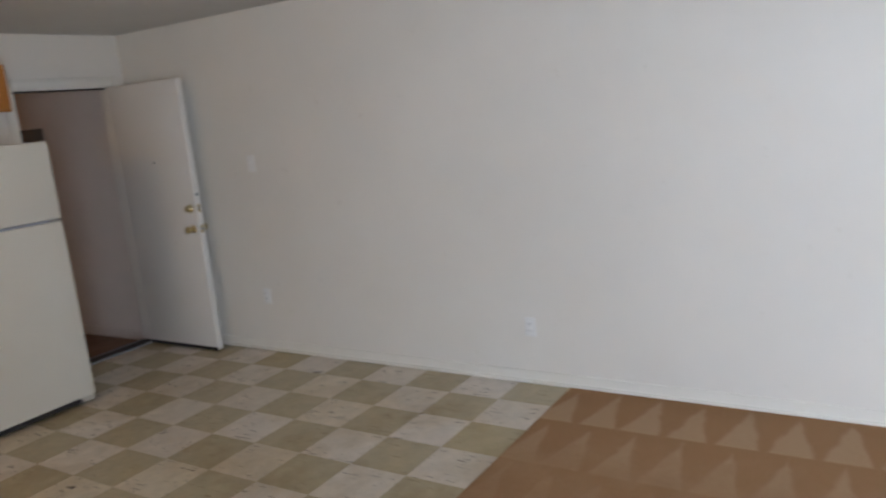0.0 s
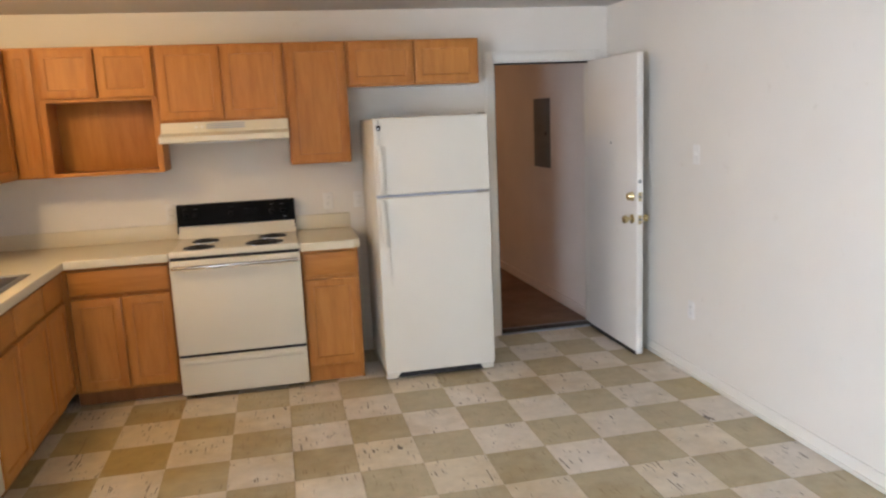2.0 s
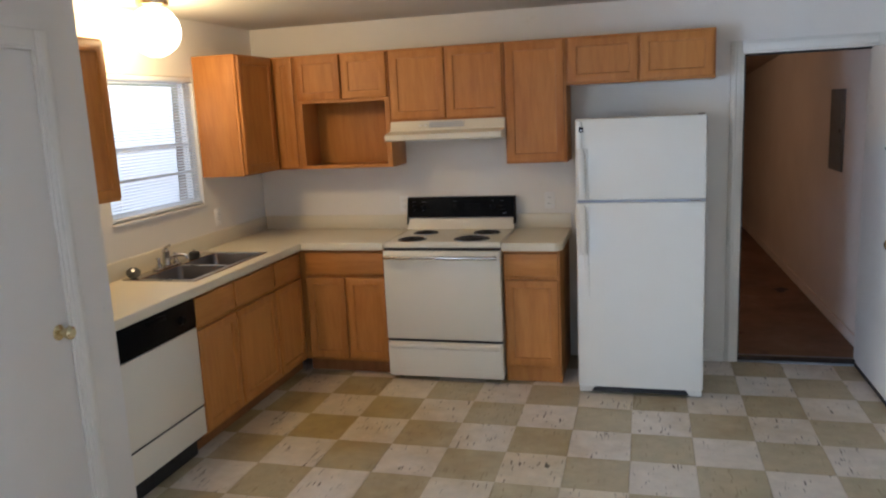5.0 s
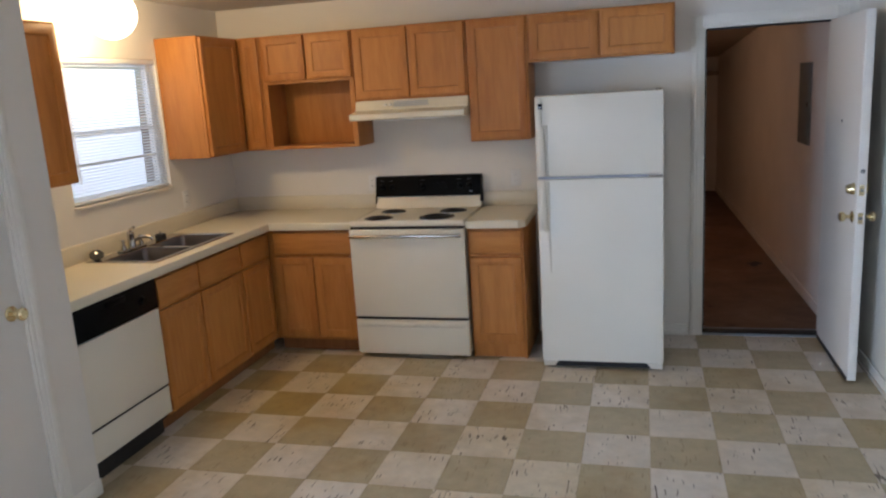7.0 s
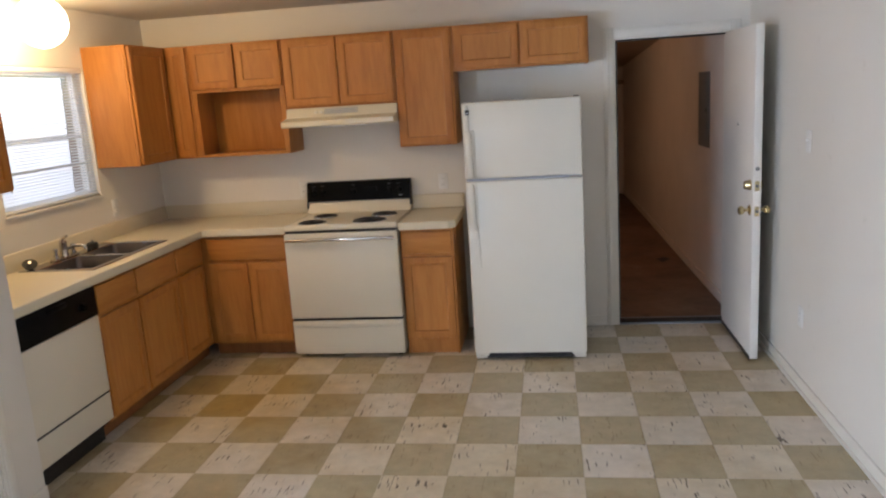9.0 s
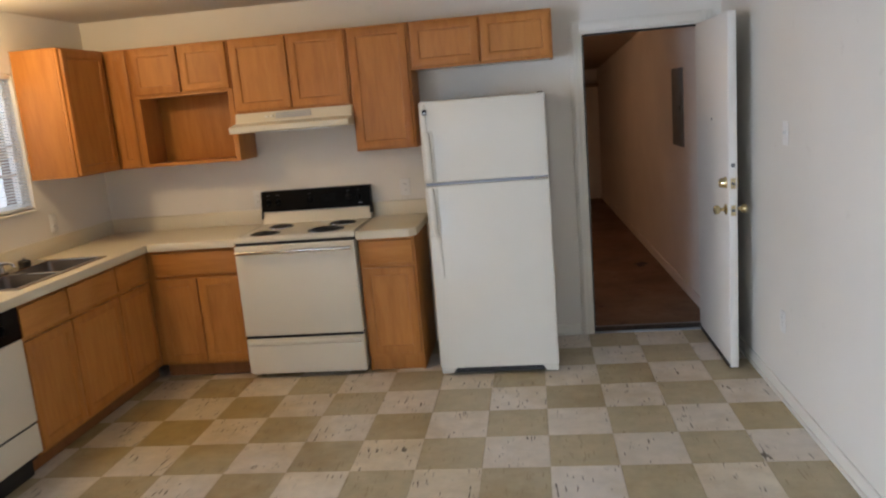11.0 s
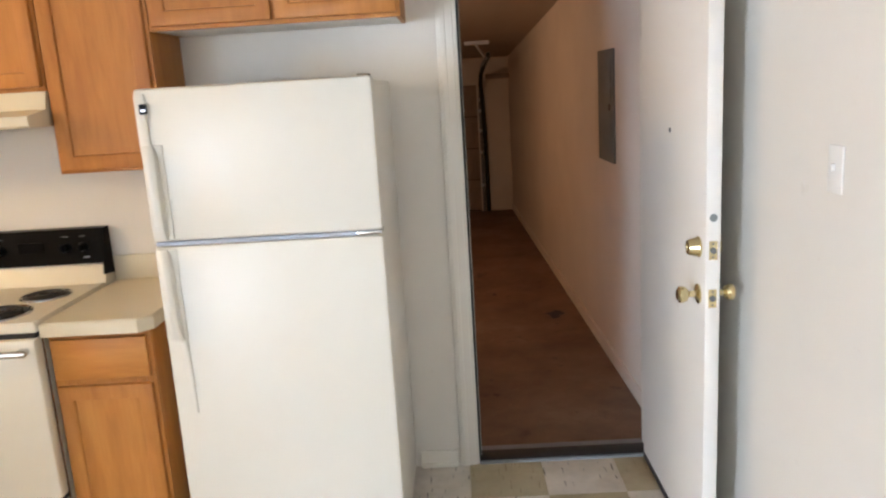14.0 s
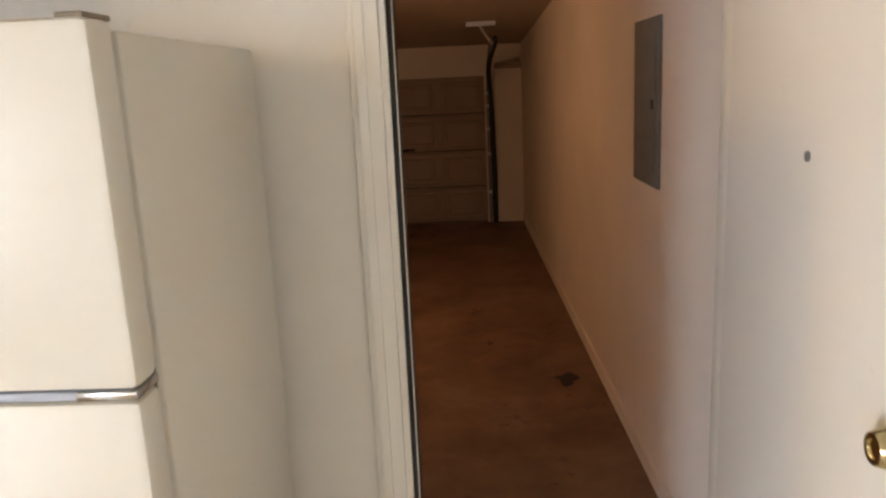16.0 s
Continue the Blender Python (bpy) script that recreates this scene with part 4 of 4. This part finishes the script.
# ---- doors ----
def knob_set(bm, place, axis):
    lathe(bm, [(0.031, 0.0), (0.031, 0.004), (0.022, 0.008), (0.011, 0.012), (0.010, 0.03), (0.022, 0.038), (0.027, 0.05), (0.026, 0.06), (0.016, 0.067)], place, axis, 24)


def garage_entry_door():
    x0, x1, y0, y1 = 1.058, 1.103, 0.468, YB - 0.012
    root = tagged(new("door_1"), "white painted flush door standing open, with brass deadbolt and knob", "door", kind="structure")
    root.location = (x0, y1, 0)
    box_part("slab", (x0, x1, y0, y1, 0.014, 1.99), DOORW, root, "", 0.003)
    yk = y0 + 0.062
    for face, axis in ((x0, "-x"), (x1, "x")):
        bm = bmesh.new()
        knob_set(bm, (face, yk, 0.925), axis)
        part("door_knob", bm, BRASS, root, "polished brass door knob")
    bm = bmesh.new()
    lathe(bm, [(0.033, 0.0), (0.033, 0.004), (0.030, 0.007), (0.024, 0.032), (0.021, 0.036), (0.014, 0.036), (0.013, 0.033)], (x0, yk, 1.075), "-x")
    part("deadbolt", bm, BRASS, root, "polished brass tapered deadbolt cylinder")
    bm = bmesh.new()
    lathe(bm, [(0.030, 0.0), (0.027, 0.016), (0.018, 0.02)], (x1, yk, 1.075), "x")
    part("deadbolt", bm, BRASS, root, "polished brass deadbolt cylinder")
    for z in (0.925, 1.075):
        plate = box_part("latch_plate", (x0 + 0.010, x1 - 0.010, y0 - 0.0015, y0 + 0.002, z - 0.029, z + 0.029), BRASS, root, "brass latch plate")
        bm = bmesh.new()
        lathe(bm, [(0.009, 0.0), (0.009, 0.006)], ((x0 + x1) / 2, y0 - 0.001, z), "-y", 14)
        part("bolt", bm, PANEL_GREY, plate)
        for dz in (-0.021, 0.021):
            bm = bmesh.new()
            lathe(bm, [(0.0035, 0.0), (0.003, 0.0015)], ((x0 + x1) / 2, y0 - 0.001, z + dz), "-y", 10)
            part("screw", bm, PANEL_GREY, plate)
    bm = bmesh.new()
    lathe(bm, [(0.012, 0.0), (0.012, 0.001)], ((x0 + x1) / 2, y0 - 0.0005, 1.175), "-y", 16)
    part("bored_hole", bm, PANEL_GREY, root)
    bm = bmesh.new()
    lathe(bm, [(0.009, 0.0), (0.008, 0.003), (0.005, 0.003)], (x0, 0.85, 1.415), "-x", 16)
    part("peephole", bm, PANEL_GREY, root, "small dull metal peephole")
    for z in (0.22, 1.0, 1.78):
        bm = bmesh.new()
        lathe(bm, [(0.006, -0.045), (0.006, 0.045)], (x1 + 0.004, y1 + 0.004, z), seg=10)
        part("hinge", bm, BRASS, root)
    box_part("door_sweep", (x0 - 0.003, x0 + 0.001, y0 + 0.01, y1 - 0.01, 0.006, 0.03), SOOT, root, "black rubber door sweep")


garage_entry_door()


def closet_door():
    root = tagged(new("door_2"), "white painted closed closet door with a brass knob", "door", kind="structure")
    root.location = (CX, KY1, 0)
    box_part("slab", (CX - 0.042, CX - 0.007, KY0 + 0.02, KY1 - 0.02, 0.012, KZ - 0.02), DOORW, root, "", 0.002)
    bm = bmesh.new()
    knob_set(bm, (CX - 0.007, KY1 - 0.075, 0.955), "x")
    part("door_knob", bm, BRASS, root, "polished brass door knob")
    box_part("latch_plate", (CX - 0.04, CX - 0.004, KY1 - 0.021, KY1 - 0.0175, 0.91, 0.97), BRASS, root)
    bm = bmesh.new()
    for a, b, c, d in ((KY1 - 0.018, KY1, 0, KZ - 0.018), (KY0, KY0 + 0.018, 0, KZ - 0.018), (KY0, KY1, KZ - 0.018, KZ)):
        box(bm, CX - 0.1, CX + 0.002, a, b, c, d, 0.002, 1)
    tagged(part("closet_door_frame", bm, TRIM), "white painted closet door jamb", "door frame", kind="structure")
    bm = bmesh.new()
    for a, b, c, d in ((KY1 - 0.006, KY1 + 0.056, 0, KZ + 0.055), (KY0 - 0.056, KY0 + 0.006, 0, KZ + 0.055), (KY0 + 0.006, KY1 - 0.006, KZ - 0.006, KZ + 0.055)):
        box(bm, CX, CX + 0.013, a, b, c, d, 0.004, 2)
        if b - a < 0.2:
            box(bm, CX + 0.012, CX + 0.019, a + 0.016, b - 0.014, c, d - 0.01, 0.004, 2)
    tagged(part("closet_door_casing", bm, TRIM), "white painted moulded closet door casing", "trim", kind="structure")


closet_door()
setting("closet_baseboard", [(CX, CX + 0.012, KY1 + 0.057, CY1 + 0.0, 0, 0.075), (CX, CX + 0.012, CY0, KY0 - 0.057, 0, 0.075)], TRIM, "white painted baseboard on the closet wall", "baseboard", 0.003)


# ---- fixtures ----
def ceiling_lamp(place, r, label, mat):
    root = thing("ceiling_lamp", (place[0], place[1], place[2] - 2 * r), label, "lamp")
    bm = bmesh.new()
    lathe(bm, [(r * 0.62, -0.03), (r * 0.66, -0.012), (r * 0.66, 0.0)], place)
    part("canopy", bm, BRASS, root, "brass ceiling canopy")
    bm = bmesh.new()
    lathe(bm, [(0.02, -0.03 - 2 * r)] + [(r * math.sin(radians(a)), -0.03 - r - r * math.cos(radians(a))) for a in range(20, 161, 14)], place, seg=32)
    shade = part("shade", bm, mat, root, "glowing frosted glass shade")
    shade.visible_shadow = False


ceiling_lamp(LAMP, 0.13, "lit frosted glass dome lamp on the kitchen ceiling", GLOBE)
ceiling_lamp(GLAMP, 0.07, "small lit bulb lamp on the garage ceiling", GLOBE)


def wall_plate(name, place, axis, label, holes):
    """A cover plate: axis 'y' lies on the back wall, 'x' on the right wall, 'l' on the left wall."""
    x, y, z = place
    root = thing(name, place, label, "outlet" if name == "outlet" else "switch")
    m = Matrix.Translation(place) @ Matrix.Rotation(radians({"y": 0, "x": -90, "l": 90}[axis]), 4, "Z")
    bm = bmesh.new()
    box(bm, -0.035, 0.035, -0.006, 0.0, -0.057, 0.057, 0.003, 2, m)
    plate = part("cover_plate", bm, PLASTIC, root)
    for dz in holes:
        bm = bmesh.new()
        if name == "outlet":
            box(bm, -0.016, 0.016, -0.009, -0.005, dz - 0.014, dz + 0.014, 0.004, 2, m)
            socket = part("socket", bm, PLASTIC, root)
            bm = bmesh.new()
            box(bm, -0.008, -0.0055, -0.0095, -0.0088, dz - 0.005, dz + 0.005, 0, 1, m)
            box(bm, 0.0055, 0.008, -0.0095, -0.0088, dz - 0.004, dz + 0.004, 0, 1, m)
            part("slot", bm, SOOT, socket)
        else:
            box(bm, -0.005, 0.005, -0.016, -0.005, dz - 0.004, dz + 0.014, 0.002, 1, m)
            part("toggle", bm, PLASTIC, root)


wall_plate("outlet", (-1.908, YB, 1.09), "y", "white duplex outlet beside the range control panel", (-0.02, 0.02))
wall_plate("outlet", (-0.66, YB, 1.10), "y", "white duplex outlet beside the refrigerator", (-0.02, 0.02))
wall_plate("outlet", (XL, 0.59, 1.10), "l", "white duplex outlet above the counter by the window", (-0.02, 0.02))
wall_plate("outlet", (-0.87, YB, 1.10), "y", "white duplex outlet above the short countertop", (-0.02, 0.02))
wall_plate("outlet", (XR, -2.02, 0.34), "x", "white duplex outlet low on the long wall", (-0.02, 0.02))
wall_plate("outlet", (XR, 0.05, 0.41), "x", "white duplex outlet below the light switch", (-0.02, 0.02))
wall_plate("light_switch", (XR, 0.02, 1.36), "x", "white toggle light switch on the long wall", (0,))


def breaker_panel():
    u0, u1, z0, z1 = 1.04, 1.42, 1.135, 1.755
    root = thing("breaker_panel", GLEAN @ Vector((0, (u0 + u1) / 2, z0)), "grey metal electrical breaker panel set in the garage wall", "electrical panel")
    box_part("trim_plate", (-0.012, 0, u0, u1, z0, z1), PANEL_GREY, root, "", 0.003, GLEAN)
    door = box_part("door", (-0.017, -0.011, u0 + 0.04, u1 - 0.04, z0 + 0.06, z1 - 0.05), PANEL_GREY, root, "", 0.002, GLEAN)
    box_part("latch", (-0.021, -0.016, u0 + 0.05, u0 + 0.085, 1.425, 1.46), SOOT, door, "black latch", 0.002, GLEAN)


breaker_panel()


# ---- garage door ----
def garage_door():
    root = tagged(new("garage_door"), "closed sectional garage door with raised panels", "garage door", kind="structure")
    root.location = (0, GY1 + 0.05, GZ)
    n, h = 4, (GDZ - GZ) / 4
    for k in range(n):
        z0 = GZ + k * h
        sec = box_part("section", (GD0 - 0.02, GD1 + 0.02, GY1 + 0.035, GY1 + 0.07, z0 + 0.004, z0 + h - 0.004), GDOOR, root, "", 0.004)
        box_part("lip", (GD0 - 0.02, GD1 + 0.02, GY1 + 0.022, GY1 + 0.036, z0 + h - 0.02, z0 + h - 0.006), GDOOR, sec, "", 0.004)
        box_part("seam", (GD0 - 0.02, GD1 + 0.02, GY1 + 0.033, GY1 + 0.036, z0 + 0.0045, z0 + 0.012), SOOT, sec)
        for j in range(4):
            w = (GD1 - GD0) / 4
            x0, x1, za, zb = GD0 + j * w + 0.045, GD0 + (j + 1) * w - 0.045, z0 + 0.055, z0 + h - 0.06
            bm = bmesh.new()
            rings = [[bm.verts.new((u, GY1 + 0.035 + d, z)) for u, z in ((x0 + i, za + i), (x1 - i, za + i), (x1 - i, zb - i), (x0 + i, zb - i))]
                     for i, d in ((0, 0), (0.006, -0.012), (0.016, -0.012), (0.024, -0.002), (0.036, -0.002), (0.05, -0.014))]
            for p, q in zip(rings, rings[1:]):
                for c in range(4):
                    bm.faces.new((p[c], p[(c + 1) % 4], q[(c + 1) % 4], q[c]))
            bm.faces.new(rings[-1])
            part("panel", bm, GDOOR, sec, "", False)
    # unseen sheet added behind the sections to stop sky light through their gaps
    box_part("sky_blocker", (GD0 - 0.02, GD1 + 0.02, GY1 + 0.072, GY1 + 0.09, GZ - 0.1, GDZ + 0.02), GDOOR, root)
    box_part("lift_handle", (GD1 - 1.02, GD1 - 0.82, GY1 + 0.018, GY1 + 0.036, GZ + 2.05 * h, GZ + 2.05 * h + 0.025), SOOT, root, "dark metal handle", 0.004)
    t = thing("garage_door_track", (GD1 + 0.03, GY1, GZ), "black and galvanized curved garage door track", "track")
    bm = bmesh.new()
    x = GD1 + 0.035
    tube(bm, [(x, GY1 - 0.03, GZ), (x, GY1 - 0.03, 1.42), (x + 0.01, GY1 - 0.05, 1.52), (x + 0.02, GY1 - 0.12, 1.62), (x + 0.02, GY1 - 0.3, 1.74), (x + 0.02, GY1 - 0.8, 1.84), (x + 0.02, GY1 - 1.9, 1.88)], 0.02, 8)
    part("rail", bm, WORN_ALU, t)
    bm = bmesh.new()
    tube(bm, [(x + 0.055, GY1 - 0.04, GZ), (x + 0.055, GY1 - 0.04, 0.5), (x + 0.045, GY1 - 0.04, 1.1), (x + 0.03, GY1 - 0.06, 1.45), (x + 0.015, GY1 - 0.12, 1.6), (x + 0.02, GY1 - 0.35, 1.74),
              (x + 0.045, GY1 - 0.9, 1.84), (x + 0.06, GY1 - 1.5, 1.9), (x + 0.05, GY1 - 1.86, 1.92)], 0.027, 8)
    part("cable_cover", bm, SOOT, t, "black cable cover")
    for z in (0.28, 0.72, 1.0, 1.26, 1.4):
        box_part("bracket", (x - 0.035, x + 0.012, GY1 - 0.06, GY1, z, z + 0.035), ALU, t, "galvanized bracket", 0.003)
    bm = bmesh.new()
    box(bm, x - 0.2, x + 0.06, GY1 - 1.9, GY1 - 1.86, 2.02, 2.062, 0.003, 1)
    tube(bm, [(x - 0.08, GY1 - 1.88, 2.03), (x + 0.02, GY1 - 1.86, 1.87)], 0.014, 6)
    part("hanger", bm, ALU, t, "galvanized angle hanger")
    bm = bmesh.new()
    box(bm, GD1 + 0.12, XR - 0.14, GY1 - 0.10, GY1 - 0.06, 1.68, 1.74, 0.004, 1)
    part("torsion_bar", bm, GDOOR, t, "brown painted torsion bar")


garage_door()

# oil blot on the garage floor
bm = bmesh.new()
ring = [bm.verts.new((0.98 + (0.055 + 0.02 * math.sin(3 * a) + 0.012 * math.cos(5 * a)) * math.cos(a), 3.52 + (0.09 + 0.03 * math.sin(2 * a)) * math.sin(a), GZ + 0.004)) for a in [k * math.pi / 12 for k in range(24)]]
bm.faces.new(ring)
tagged(part("oil_stain", bm, SOOT), "small black oil stain on the concrete", "stain", kind="structure")

# ---- floor tiles ----
def tile_mesh(name, mat):
    bm = bmesh.new()
    a, b, i = TX / 2 - 0.0003, TY / 2 - 0.0003, 0.0005
    lo = [bm.verts.new((x, y, -0.004)) for x, y in ((-a, -b), (a, -b), (a, b), (-a, b))]
    up = [bm.verts.new((x, y, 0.0)) for x, y in ((-a + i, -b + i), (a - i, -b + i), (a - i, b - i), (-a + i, b - i))]
    bm.faces.new(up)
    for k in range(4):
        bm.faces.new((lo[k], lo[(k + 1) % 4], up[(k + 1) % 4], up[k]))
    me = bpy.data.meshes.new(name)
    bm.to_mesh(me)
    bm.free()
    me.materials.append(mat)
    return me


pale, olive = tile_mesh("tile", TILE_L), tile_mesh("tile", TILE_D)
for i in range(-10, 4):
    for j in range(-4, 7):
        ob = new("tile", pale if (i + j) % 2 == 0 else olive)
        ob.parent = floor
        ob.location = ((i + 0.5) * TX, -(j + 0.5) * TY, 0.0)
